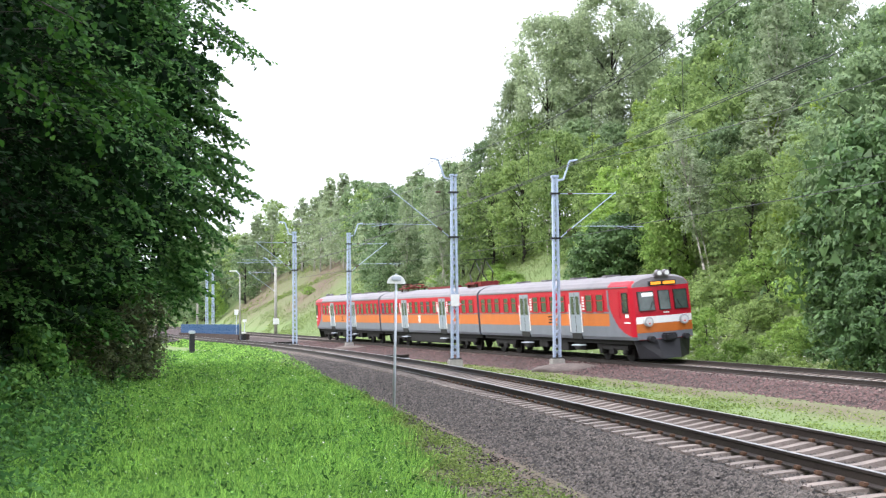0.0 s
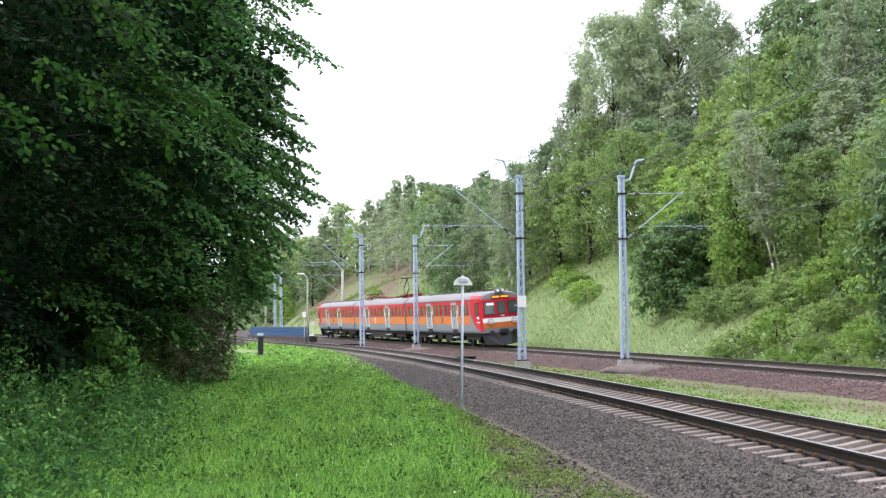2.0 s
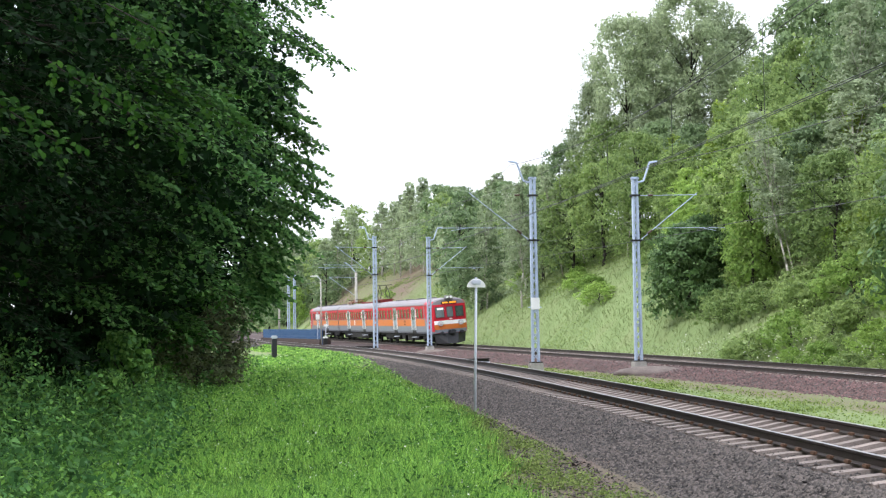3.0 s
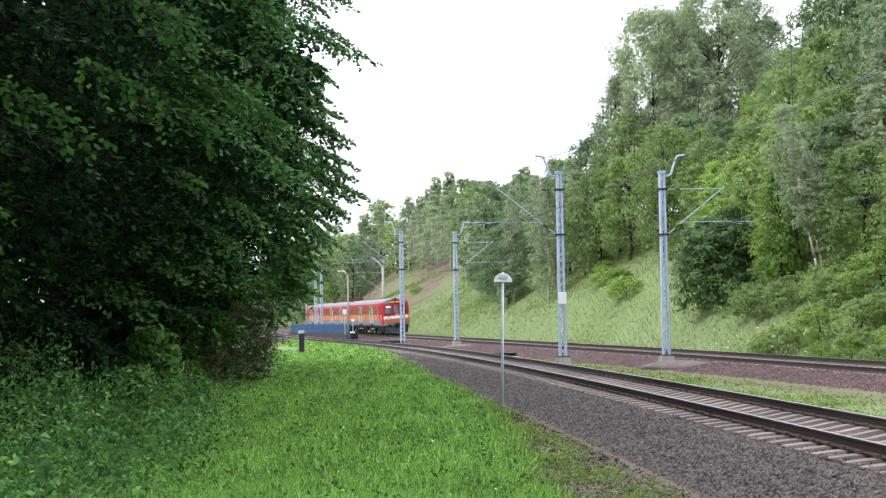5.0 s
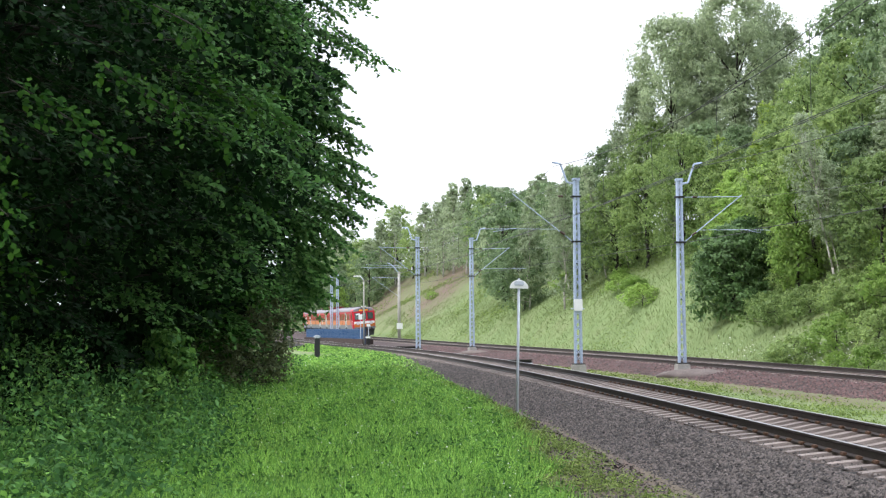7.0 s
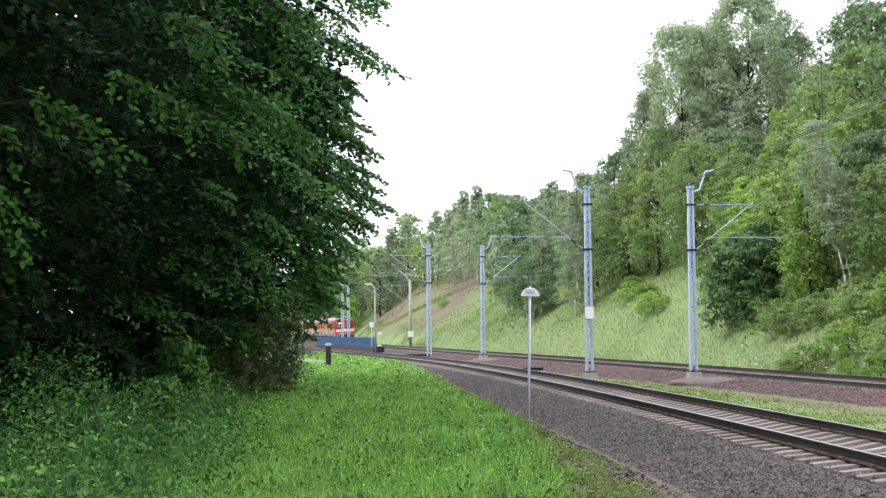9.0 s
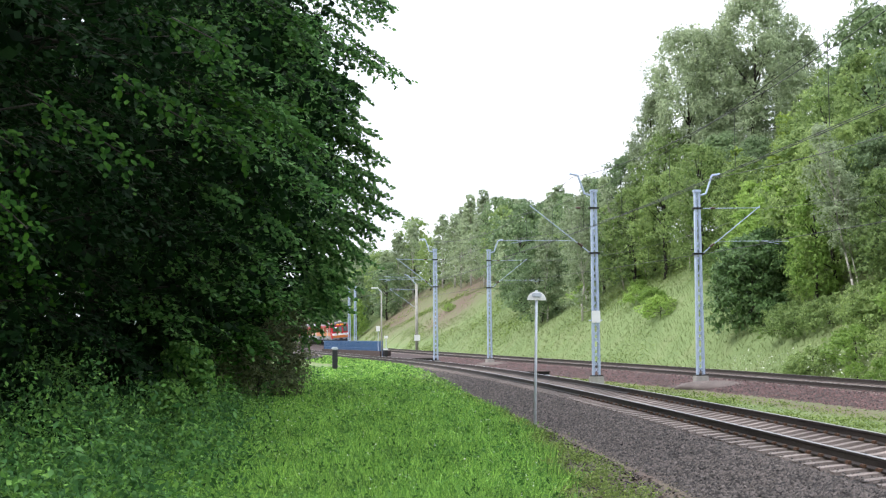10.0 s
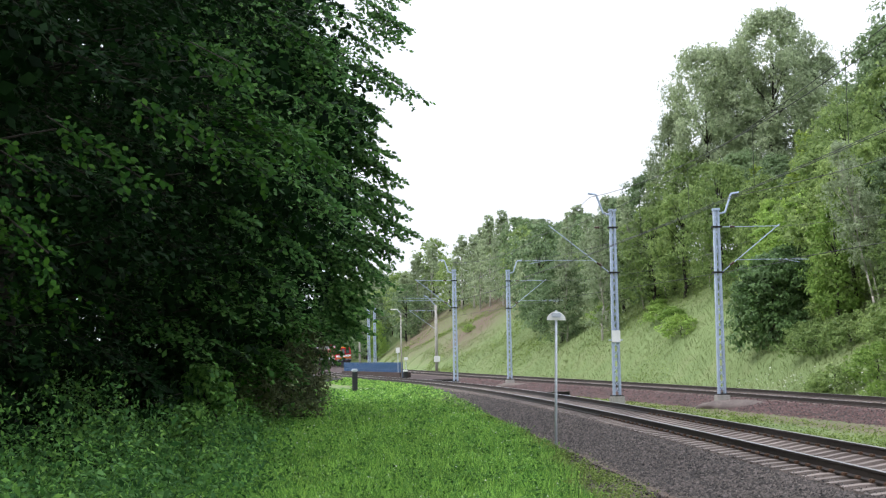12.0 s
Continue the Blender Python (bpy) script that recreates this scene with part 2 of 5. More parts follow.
class Line:
    """A track's centre line, by arc length."""

    def __init__(self, fx, fz, y0, y1):
        self.y = np.linspace(y0, y1, 4000)
        self.x, self.z = fx(self.y), fz(self.y)
        self.s = np.concatenate([[0], np.cumsum(np.hypot(np.diff(self.x), np.diff(self.y)))])

    def at(self, s):
        return Vector((np.interp(s, self.s, self.x), np.interp(s, self.s, self.y), np.interp(s, self.s, self.z)))

    def turn(self, s, reach=0.5):
        d = self.at(s + reach) - self.at(s - reach)
        return math.degrees(math.atan2(-d.x, d.y))

    def beside(self, s, off):
        p, a = self.at(s), radians(self.turn(s))
        return p + Vector((math.cos(a) * off, math.sin(a) * off, 0))

    def of_y(self, y):
        return float(np.interp(y, self.y, self.s))


NEAR = Line(near_x, lambda y: 0 * y, -30, 330)
FAR = Line(far_x, far_z, -40, 420)


def smooth(a, b, v):
    t = np.clip((v - a) / (b - a), 0, 1)
    return t * t * (3 - 2 * t)


def meadow_edge(y):
    """Offset from the near track at which the meadow ends and the trodden verge begins."""
    return np.interp(y, [10, 15, 22, 34, 50], [-5.75, -5.4, -4.7, -3.8, -3.55]) + 0.16 * np.sin(y * 1.3) + 0.1 * np.sin(y * 3.1 + 1)


def ground_z(x, y):
    """Height of the ground sheet: a flat strip with the tracks and the wooded cutting beyond them."""
    x, y = np.asarray(x, float), np.asarray(y, float)
    dn = (x - near_x(y)) * 0.96
    df = (x - far_x(y)) * 0.955
    z = -0.55 - 0.22 * smooth(-3, 3, dn) + 0.5 * smooth(22, 4, y) * smooth(-4.4, -6.6, dn) * smooth(8, -2, x)
    z = z + 0.05 * np.sin(x * 0.7 + 1) * np.sin(y * 0.45) * smooth(-3, -6, dn)
    z = np.where(df > -3, np.maximum(z, far_z(y) - 0.62), z)
    s = np.maximum(df - 4.6, 0)
    top = np.interp(y, [60, 108, 136, 170, 260], [18.0, 17.0, 12.5, 12.0, 14.0]) + 0.8 * np.sin(y * 0.083)
    rise = 0.72 * s * smooth(-1, 4, s) + 0.35 * np.sin(x * 0.31 + y * 0.17) * smooth(1, 8, s)
    hill = -2.2 * np.log(np.exp(-np.minimum(rise, 60) / 2.2) + np.exp(-top / 2.2)) * smooth(0, 0.5, s)
    hill = np.maximum(hill, 0)
    z = z + hill
    left = np.maximum(-dn - 26, 0)
    return z + 0.18 * left * smooth(0, 40, left)


def build_ground():
    xs = np.concatenate([np.linspace(-900, -90, 18)[:-1], np.arange(-90, -24, 3.0), np.arange(-24, 14, 0.6), np.arange(14, 70, 1.25), np.linspace(70, 900, 20)])
    ys = np.concatenate([np.linspace(-300, -16, 8)[:-1], np.arange(-16, 60, 1.0), np.arange(60, 130, 1.5), np.arange(130, 300, 2.5), np.linspace(300, 1600, 24)])
    gx, gy = np.meshgrid(xs, ys)
    gz = ground_z(gx, gy)
    verts = np.stack([gx, gy, gz], -1).reshape(-1, 3)
    nx, ny = len(xs), len(ys)
    idx = np.arange(nx * ny).reshape(ny, nx)
    faces = np.stack([idx[:-1, :-1], idx[:-1, 1:], idx[1:, 1:], idx[1:, :-1]], -1).reshape(-1, 4)
    me = mesh_of("ground", verts.tolist(), faces.tolist(), M_TURF)
    for p in me.polygons:
        p.use_smooth = True
    df = ((gx - far_x(gy)) * 0.955).ravel()
    yy = gy.ravel()
    bare = smooth(165, 190, yy) * smooth(262, 245, yy) * smooth(6, 10, df) * smooth(30, 22, df) * (0.72 + 0.22 * np.sin(df * 0.4 - yy * 0.12))
    foot = smooth(-6.3, -5.3, df) * smooth(-3.2, -4.2, df) * 0.7
    dn = ((gx - near_x(gy)) * 0.96).ravel()
    toe = smooth(-0.35, 0.25, dn - meadow_edge(yy)) * smooth(-1.5, -2.2, dn) * 0.85
    at = me.attributes.new("bare", "FLOAT", "POINT")
    at.data.foreach_set("value", np.maximum(np.maximum(bare, foot), toe).astype(np.float32))
    tagged(new("ground", me), "green meadow ground rising into a wooded railway cutting", "ground", kind="structure")


build_ground()


# ---- the tracks ----
def sweep(line, s0, s1, step, profile, closed=True):
    """Vertices and faces of a profile (offset, height over the rail head) swept along a line."""
    ss = np.arange(s0, s1 + step * 0.5, step)
    verts, faces, k = [], [], len(profile)
    for s in ss:
        p, a = line.at(s), radians(line.turn(s))
        for o, h in profile:
            verts.append((p.x + math.cos(a) * o, p.y + math.sin(a) * o, p.z + h))
    for i in range(len(ss) - 1):
        for j in range(k if closed else k - 1):
            a, b = i * k + j, i * k + (j + 1) % k
            faces.append((a, a + k, b + k, b))
    return verts, faces


def sleeper_mesh():
    bm = bmesh.new()
    rings = []
    for x, top in ((-1.28, -0.034), (-1.0, -0.012), (-0.58, 0.0), (-0.22, -0.055), (0.22, -0.055), (0.58, 0.0), (1.0, -0.012), (1.28, -0.034)):
        rings.append([bm.verts.new(c) for c in ((x, -0.13, top - 0.16), (x, -0.1, top), (x, 0.1, top), (x, 0.13, top - 0.16))])
    for a, b in zip(rings, rings[1:]):
        for k in range(3):
            bm.faces.new((a[k], b[k], b[k + 1], a[k + 1]))
    bm.faces.new(rings[0][::-1])
    bm.faces.new(rings[-1])
    bmesh.ops.recalc_face_normals(bm, faces=bm.faces)
    me = bpy.data.meshes.new("sleeper")
    bm.to_mesh(me)
    bm.free()
    me.materials.append(M_SLEEPER)
    return me


SLEEPER = sleeper_mesh()


def rail_clip_mesh():
    bm = bmesh.new()
    box(bm, -0.11, -0.05, -0.07, 0.07, 0.0, 0.05, 0.01)
    box(bm, 0.05, 0.11, -0.07, 0.07, 0.0, 0.05, 0.01)
    me = bpy.data.meshes.new("rail_clip")
    bm.to_mesh(me)
    bm.free()
    me.materials.append(M_CLIP)
    return me


CLIP = rail_clip_mesh()
RAIL = [(-0.075, -0.172), (0.075, -0.172), (0.075, -0.155), (0.012, -0.135), (0.012, -0.045), (0.036, -0.035), (0.036, -0.002), (0.028, 0.0), (-0.028, 0.0), (-0.036, -0.002), (-0.036, -0.035), (-0.012, -0.045), (-0.012, -0.135), (-0.075, -0.155)]


def build_track(name, line, s0, s1, pick0, pick1, cant, toe_left, toe_right, bed_mat, label, clips_to):
    track = tagged(new(name), label, "railway track", kind="structure")
    left, right = toe_left, toe_right
    prof = [(-left, -0.86), (-left + 0.05, -0.62), (-left * 0.72, -0.47), (-1.75, -0.3), (-1.4, -0.285), (0, -0.285), (1.4, -0.285), (1.75, -0.3), (right * 0.8, -0.5), (right - 0.05, -0.66), (right, -0.9)]
    v, f = sweep(line, s0, s1, 1.0, prof, False)
    jitter = np.random.RandomState(4)
    v = [(x + jitter.uniform(-0.06, 0.06), y, z + jitter.uniform(-0.03, 0.015)) for x, y, z in v]
    bed = new("ballast_bed", mesh_of("ballast_bed", v, f, bed_mat))
    bed.parent = track
    for side in (-1, 1):
        rp = [(side * 0.7525 + o, h + side * cant) for o, h in RAIL]
        v, f = sweep(line, s0, s1, 1.5, rp)
        me = mesh_of("rail", v, f, [M_RAIL, M_RAILTOP])
        k = len(RAIL)
        for i, p in enumerate(me.polygons):
            if i % k in (6, 7, 8):
                p.material_index = 1
        ob = new("rail", me)
        ob.parent = track
        tagged(ob, "worn steel rail with a rusty web and shiny head")
    s = pick0
    rest_v, rest_f = [], []
    while s < s1:
        p, a = line.at(s), line.turn(s)
        m = pose(p.x, p.y, p.z - 0.172, 0, -math.degrees(math.atan2(cant, 0.7525)), a)
        if s < pick1:
            shared("sleeper", SLEEPER, track, m)
            if s < clips_to:
                for side in (-1, 1):
                    shared("rail_clip", CLIP, track, m @ pose(side * 0.7525, 0, 0))
        else:
            n = len(rest_v)
            rest_v += [tuple(m @ vv.co) for vv in SLEEPER.vertices]
            rest_f += [tuple(n + q for q in pp.vertices) for pp in SLEEPER.polygons]
        s += 0.58
    if rest_v:
        ob = new("far_sleepers", mesh_of("far_sleepers", rest_v, rest_f, M_SLEEPER))
        ob.parent = track
        tagged(ob, kind="stuff")
    return track


def build_stones(name, line, s0, s1, count, left, right, mat, parent, size):
    """Loose stones on the bed, thicker on its shoulder."""
    r = np.random.RandomState(11)
    s = s0 + (s1 - s0) * r.rand(count) ** 2.0
    o = np.where(r.rand(count) < 0.7, -1.4 - (left - 1.2) * r.rand(count), r.uniform(-1.3, right, count))
    bx, by = np.interp(s, line.s, line.x), np.interp(s, line.s, line.y)
    bz = np.interp(s, line.s, line.z)
    ang = np.array([radians(line.turn(v)) for v in s[:: max(1, count // 400)]])
    ang = np.interp(s, np.sort(s[:: max(1, count // 400)]), ang[np.argsort(s[:: max(1, count // 400)])])
    h = np.interp(o, [-left, -left + 0.05, -left * 0.72, -1.75, -1.4, 0, 1.4, 1.75, right * 0.8, right], [-0.66, -0.62, -0.47, -0.28, -0.262, -0.262, -0.262, -0.28, -0.5, -0.7])
    c = np.stack([bx + np.cos(ang) * o, by + np.sin(ang) * o, bz + h + 0.012], -1)
    octa = np.array([(1, 0, 0), (0, 1, 0), (-1, 0, 0), (0, -1, 0), (0, 0, 1), (0, 0, -1)], float)
    tri = np.array([(0, 1, 4), (1, 2, 4), (2, 3, 4), (3, 0, 4)])
    sz = size * r.uniform(0.5, 1.35, (count, 1, 1))
    v = octa[None] * r.uniform(0.55, 1.2, (count, 6, 3)) + r.uniform(-0.25, 0.25, (count, 6, 3))
    rot = r.uniform(0, 6.28, count)
    cs, sn = np.cos(rot)[:, None], np.sin(rot)[:, None]
    v = np.stack([v[..., 0] * cs - v[..., 1] * sn, v[..., 0] * sn + v[..., 1] * cs, v[..., 2] * 0.75], -1) * sz + c[:, None]
    verts = v.reshape(-1, 3)
    faces = (np.arange(count)[:, None, None] * 6 + tri[None]).reshape(-1, 3)
    me = bpy.data.meshes.new(name)
    me.vertices.add(len(verts))
    me.vertices.foreach_set("co", verts.astype(np.float32).ravel())
    me.loops.add(faces.size)
    me.loops.foreach_set("vertex_index", faces.astype(np.int32).ravel())
    me.polygons.add(len(faces))
    me.polygons.foreach_set("loop_start", np.arange(0, faces.size, 3, dtype=np.int32))
    me.update(calc_edges=True)
    me.materials.append(mat)
    ob = new(name, me)
    ob.parent = parent
    tagged(ob, "loose broken ballast stones", kind="stuff")


near_track = build_track("track_near", NEAR, NEAR.of_y(-27), NEAR.of_y(300), NEAR.of_y(14), NEAR.of_y(14) + 179.5, 0.02, 3.5, 2.6, M_BALLAST, "railway track of steel rails on pale concrete sleepers in grey ballast", NEAR.of_y(42))
far_track = build_track("track_far", FAR, FAR.of_y(-37), FAR.of_y(330), FAR.of_y(38), FAR.of_y(38) + 179.5, 0.06, 4.6, 3.2, M_BALLAST2, "railway track on concrete sleepers in reddish-brown ballast", 0)
build_stones("ballast_stones", NEAR, NEAR.of_y(13), NEAR.of_y(75), 95000, 3.6, 2.4, M_STONE, near_track, 0.032)
build_stones("ballast_stones", FAR, FAR.of_y(26), FAR.of_y(125), 34000, 4.6, 2.6, M_STONE2, far_track, 0.052)


# ---- overhead line masts ----
def lattice_mast(x, y, z0, z1, turn, side, arm, label, plate=False, wide=0.27, slim=0.165):
    """A lattice mast of two channels laced with bars, on a concrete block; side: which way its bracket reaches."""
    mast = tagged(new("catenary_mast"), label, "mast", "masts along the tracks")
    mast.matrix_basis = pose(x, y, z0, 0, 0, turn)
    h = z1 - z0
    part("footing", boxed(-0.29, 0.29, -0.29, 0.29, -0.6, 0.42, 0.04), M_CONCRETE, mast, "weathered concrete footing")
    part("base_plate", boxed(-0.27, 0.27, -0.2, 0.2, 0.42, 0.47, 0.01), M_BLACK, mast)
    half = lambda t: (wide * (1 - t) + slim * t) / 2
    for sgn in (-1, 1):
        bm = bmesh.new()
        vs = box(bm, -0.05, 0.05, -0.08, 0.08, 0.47, h)
        for v in vs:
            v.co.x += sgn * half(0 if v.co.z < 1 else 1)
        part("upright", bm, M_MAST, mast)
    n = 24
    for face in (-1, 1):
        for i in range(n):
            t0, t1 = i / n, (i + 1) / n
            a = -1 if (i + (face > 0)) % 2 else 1
            part("lacing_bar", rods([((a * half(t0), face * 0.09, 0.5 + t0 * (h - 0.55)), (-a * half(t1), face * 0.09, 0.5 + t1 * (h - 0.55)))], 0.018, 4), M_MAST, mast)
    part("cap", boxed(-slim / 2 - 0.09, slim / 2 + 0.09, -0.12, 0.12, h, h + 0.12, 0.02), M_MAST, mast)
    if arm:
        part("horn", rods([((side * 0.14, 0, h - 0.12), (side * 0.42, 0, h - 0.06)), ((side * 0.42, 0, h - 0.06), (side * 0.72, 0, h + 0.78)), ((side * 0.72, 0, h + 0.78), (side * 1.1, 0, h + 0.84))], 0.046), M_MAST, mast, "bent feeder horn")
    if arm:
        tip = side * 2.95
        if side > 0 or not plate:
            part("stay", rods([((side * 0.2, 0, h - 0.72), (tip, 0, h - 0.68))], 0.016), M_MAST, mast)
        part("strut", rods([((side * 0.2, 0, h - 2.75), (tip, 0, h - 0.6))], 0.022), M_MAST, mast)
        part("registration_arm", rods([((side * 0.9, 0, h - 2.2), (tip * 1.02, 0, h - 2.18)), ((tip * 1.02, 0, h - 2.18), (tip * 1.45, 0, h - 2.2)), ((tip * 1.02, 0, h - 2.18), (tip * 1.3, 0, h - 2.32))], 0.011), M_MAST, mast)
        for zz, xx in ((h - 0.71, 0.62), (h - 2.45, 0.55)):
            bm = bmesh.new()
            rod(bm, (side * xx, 0, zz), (side * (xx + 0.22), 0, zz + (0.15 if zz < h - 1 else 0)), 0.055, 0.04, 10)
            part("insulator", bm, M_INSUL, mast, "brown insulator")
        part("clamp", boxed(-0.22, 0.22, -0.12, 0.12, h - 0.76, h - 0.68), M_BLACK, mast)
        part("clamp", boxed(-0.24, 0.24, -0.12, 0.12, h - 2.8, h - 2.72), M_BLACK, mast)
    if plate:
        part("number_plate", boxed(-0.2, 0.2, -0.13, -0.11, 2.82, 3.36, 0.01), M_WHITE, mast, "white enamel plate")
        part("band", boxed(-0.29, 0.29, -0.115, 0.115, 2.9, 2.95), M_MAST, mast)
    return mast


GREYBLUE = "pale blue lattice steel mast on a concrete footing beside the track"
lattice_mast(5.12, 62.0, -0.62, 8.0, 14, 1, True, GREYBLUE)
lattice_mast(0.50, 62.0, -0.62, 8.1, 14, -1, True, "pale blue lattice steel mast carrying a white plate", True)
lattice_mast(-7.05, 102.0, -0.5, 7.98, 17, 1, True, GREYBLUE)
lattice_mast(-11.1, 102.0, -0.6, 8.1, 17, -1, True, GREYBLUE)
lattice_mast(-29.6, 171.0, -0.5, 7.9, 17, -1, False, "pale blue lattice steel mast by the platform fence")
lattice_mast(-29.0, 172.0, -0.5, 7.9, 17, 1, False, "pale blue lattice steel mast by the platform fence")


def mound(x, y, z, w, h):
    """A low heap of spilled ballast round a mast's foot."""
    r = np.random.RandomState(int(x * 10) % 97)
    bm = bmesh.new()
    bmesh.ops.create_uvsphere(bm, u_segments=20, v_segments=10, radius=1)
    for v in bm.verts:
        k = 1 + 0.03 * r.normal()
        v.co = (v.co.x * w * k, v.co.y * w * 0.8 * k, v.co.z * h * (1 + 0.05 * r.normal()))
    ob = part("mound", bm, M_GRAVEL, None, "low heap of pale spilled gravel at a mast foot", smooth=True)
    tagged(ob, category="gravel", group="gravel heaps")
    ob.location = (x, y, z)


mound(5.6, 61.3, -0.74, 1.7, 0.34)
mound(-6.8, 101.4, -0.6, 1.4, 0.3)


def concrete_mast(x, y, z0, z1, turn, side, sign):
    mast = tagged(new("catenary_mast"), "slender grey concrete mast with a bracket over the track", "mast", "masts along the tracks")
    mast.matrix_basis = pose(x, y, z0, 0, 0, turn)
    h = z1 - z0
    bm = bmesh.new()
    rod(bm, (0, 0, -0.6), (0, 0, h), 0.2, 0.15, 10)
    part("pole", bm, M_CONCRETE, mast, smooth=True)
    part("horn", rods([((0, 0, h - 0.1), (side * 0.9, 0, h + 0.9)), ((side * 0.9, 0, h + 0.9), (side * 1.4, 0, h + 1.1))], 0.055), M_MAST, mast)
    part("stay", rods([((0, 0, h - 0.7), (side * 3.2, 0, h - 0.6)), ((0, 0, h - 2.9), (side * 3.2, 0, h - 0.6))], 0.022), M_MAST, mast)
    part("registration_arm", rods([((0, 0, h + 0.75), (side * 3.9, 0, h + 0.85))], 0.02), M_MAST, mast)
    if sign:
        part("number_plate", boxed(-0.35, 0.35, -0.3, -0.27, 1.4, 2.1, 0.01), M_WHITE, mast, "white enamel plate")


concrete_mast(-19.65, 160.0, -0.3, 7.8, 17, -1, True)
concrete_mast(-41.4, 230.0, 0.0, 7.6, 17, -1, False)


def wire(name, points, r):
    cu = bpy.data.curves.new(name, "CURVE")
    cu.dimensions, cu.bevel_depth, cu.bevel_resolution = "3D", r, 0
    sp = cu.splines.new("POLY")
    sp.points.add(len(points) - 1)
    for q, p in zip(sp.points, points):
        q.co = (*p, 1)
    cu.materials.append(M_WIRE)
    return tagged(new(name, cu), "thin dark overhead line wire", "wire", "overhead wires")


def hung(line, s0, s1, off0, off1, h0, h1, sag, n=14):
    out = []
    for i in range(n + 1):
        t = i / n
        p = line.beside(s0 + (s1 - s0) * t, off0 + (off1 - off0) * t)
        out.append((p.x, p.y, h0 + (h1 - h0) * t - sag * 4 * t * (1 - t)))
    return out


SPANS_FAR = [FAR.of_y(v) for v in (18, 63, 103, 160, 230)]
SPANS_NEAR = [NEAR.of_y(v) for v in (18, 61, 101, 160, 230)]
for line, spans, horn, top, low, sag, thick in ((FAR, SPANS_FAR, -1.9, 7.3, 5.75, 0.5, 0.008), (NEAR, SPANS_NEAR, 2.9, 6.95, 5.15, 0.85, 0.008)):
    for a, b in zip(spans, spans[1:]):
        wire("messenger_wire", hung(line, a, b, 0.2, -0.2, top, top, 0.75), thick)
        wire("contact_wire", hung(line, a, b, 0.25, -0.25, low, low, 0.03), thick)
        wire("contact_wire", hung(line, a, b, 0.33, -0.17, low, low, 0.03), thick)
        wire("feeder_wire", hung(line, a, b, horn, horn, 8.75, 8.75, sag), 0.013)
        for j in range(1, 8):
            t = j / 8
            p = line.beside(a + (b - a) * t, 0.2 - 0.4 * t)
            wire("dropper", [(p.x, p.y, low), (p.x, p.y, top - 3.0 * t * (1 - t))], 0.006)


# ---- lineside things ----
def whistle_post():
    p = tagged(new("lineside_sign"), "thin pale steel post with a half-round sign plate and small roof", "sign")
    p.matrix_basis = pose(-1.26, 34.2, -0.62, 0, 1.4, 8)
    bm = bmesh.new()
    rod(bm, (0, 0, -0.3), (0, 0, 3.42), 0.036, 0.032, 10)
    part("post", bm, M_POST, p, smooth=True)
    bm = bmesh.new()
    arc = [bm.verts.new((0.235 * math.cos(a), -0.05, 3.17 + 0.22 * math.sin(a))) for a in np.linspace(0, math.pi, 13)]
    face = bm.faces.new(arc)
    ext = bmesh.ops.extrude_face_region(bm, geom=[face])
    bmesh.ops.translate(bm, vec=(0, -0.015, 0), verts=[g for g in ext["geom"] if isinstance(g, bmesh.types.BMVert)])
    part("plate", bm, M_WHITE, p, "white half-round plate")
    part("hood", boxed(-0.12, 0.12, -0.1, 0.02, 3.24, 3.35, 0.02), M_POST, p)


whistle_post()


def bollard(x, y, z):
    b = tagged(new("distance_post"), "short grey concrete post with a paler cap in the grass", "post")
    b.matrix_basis = pose(x, y, z, 0, 0, 18)
    part("shaft", boxed(-0.17, 0.17, -0.12, 0.12, -0.3, 1.4, 0.03), M_PLOUGH, b)
    part("cap", boxed(-0.21, 0.21, -0.15, 0.15, 1.4, 1.6, 0.06), M_POST, b, "pale blue-grey cap")


bollard(-16.1, 87.5, -0.58)


def ground_signal(x, y, z):
    g = tagged(new("shunting_signal"), "small black dwarf signal with a white top", "signal")
    g.matrix_basis = pose(x, y, z, 0, 0, 17)
    part("stand", boxed(-0.12, 0.12, -0.12, 0.12, -0.3, 0.5), M_BLACK, g)
    part("head", boxed(-0.17, 0.17, -0.16, 0.16, 0.4, 0.95, 0.05), M_BLACK, g)
    part("top_plate", boxed(-0.2, 0.2, -0.18, 0.18, 0.95, 1.1, 0.03), M_WHITE, g, "white top")


ground_signal(-17.45, 119.5, -0.5)


def point_machine(x, y, z, turn, long):
    p = tagged(new("cable_trough"), "low dark track-side cable box in the ballast", "box", "track-side boxes")
    p.matrix_basis = pose(x, y, z, 0, 0, turn)
    part("body", boxed(-long / 2, long / 2, -0.3, 0.3, -0.2, 0.22, 0.03), M_UNDER, p)
    part("lid", boxed(-long / 2 - 0.03, long / 2 + 0.03, -0.33, 0.33, 0.22, 0.28, 0.02), M_RAIL, p)
    part("lifting_bar", boxed(-long / 2, long / 2, -0.36, -0.33, 0.05, 0.1), M_POST, p)


point_machine(-2.6, 70.0, -0.45, 20, 1.5)
point_machine(-12.6, 107.5, -0.35, 20, 1.9)


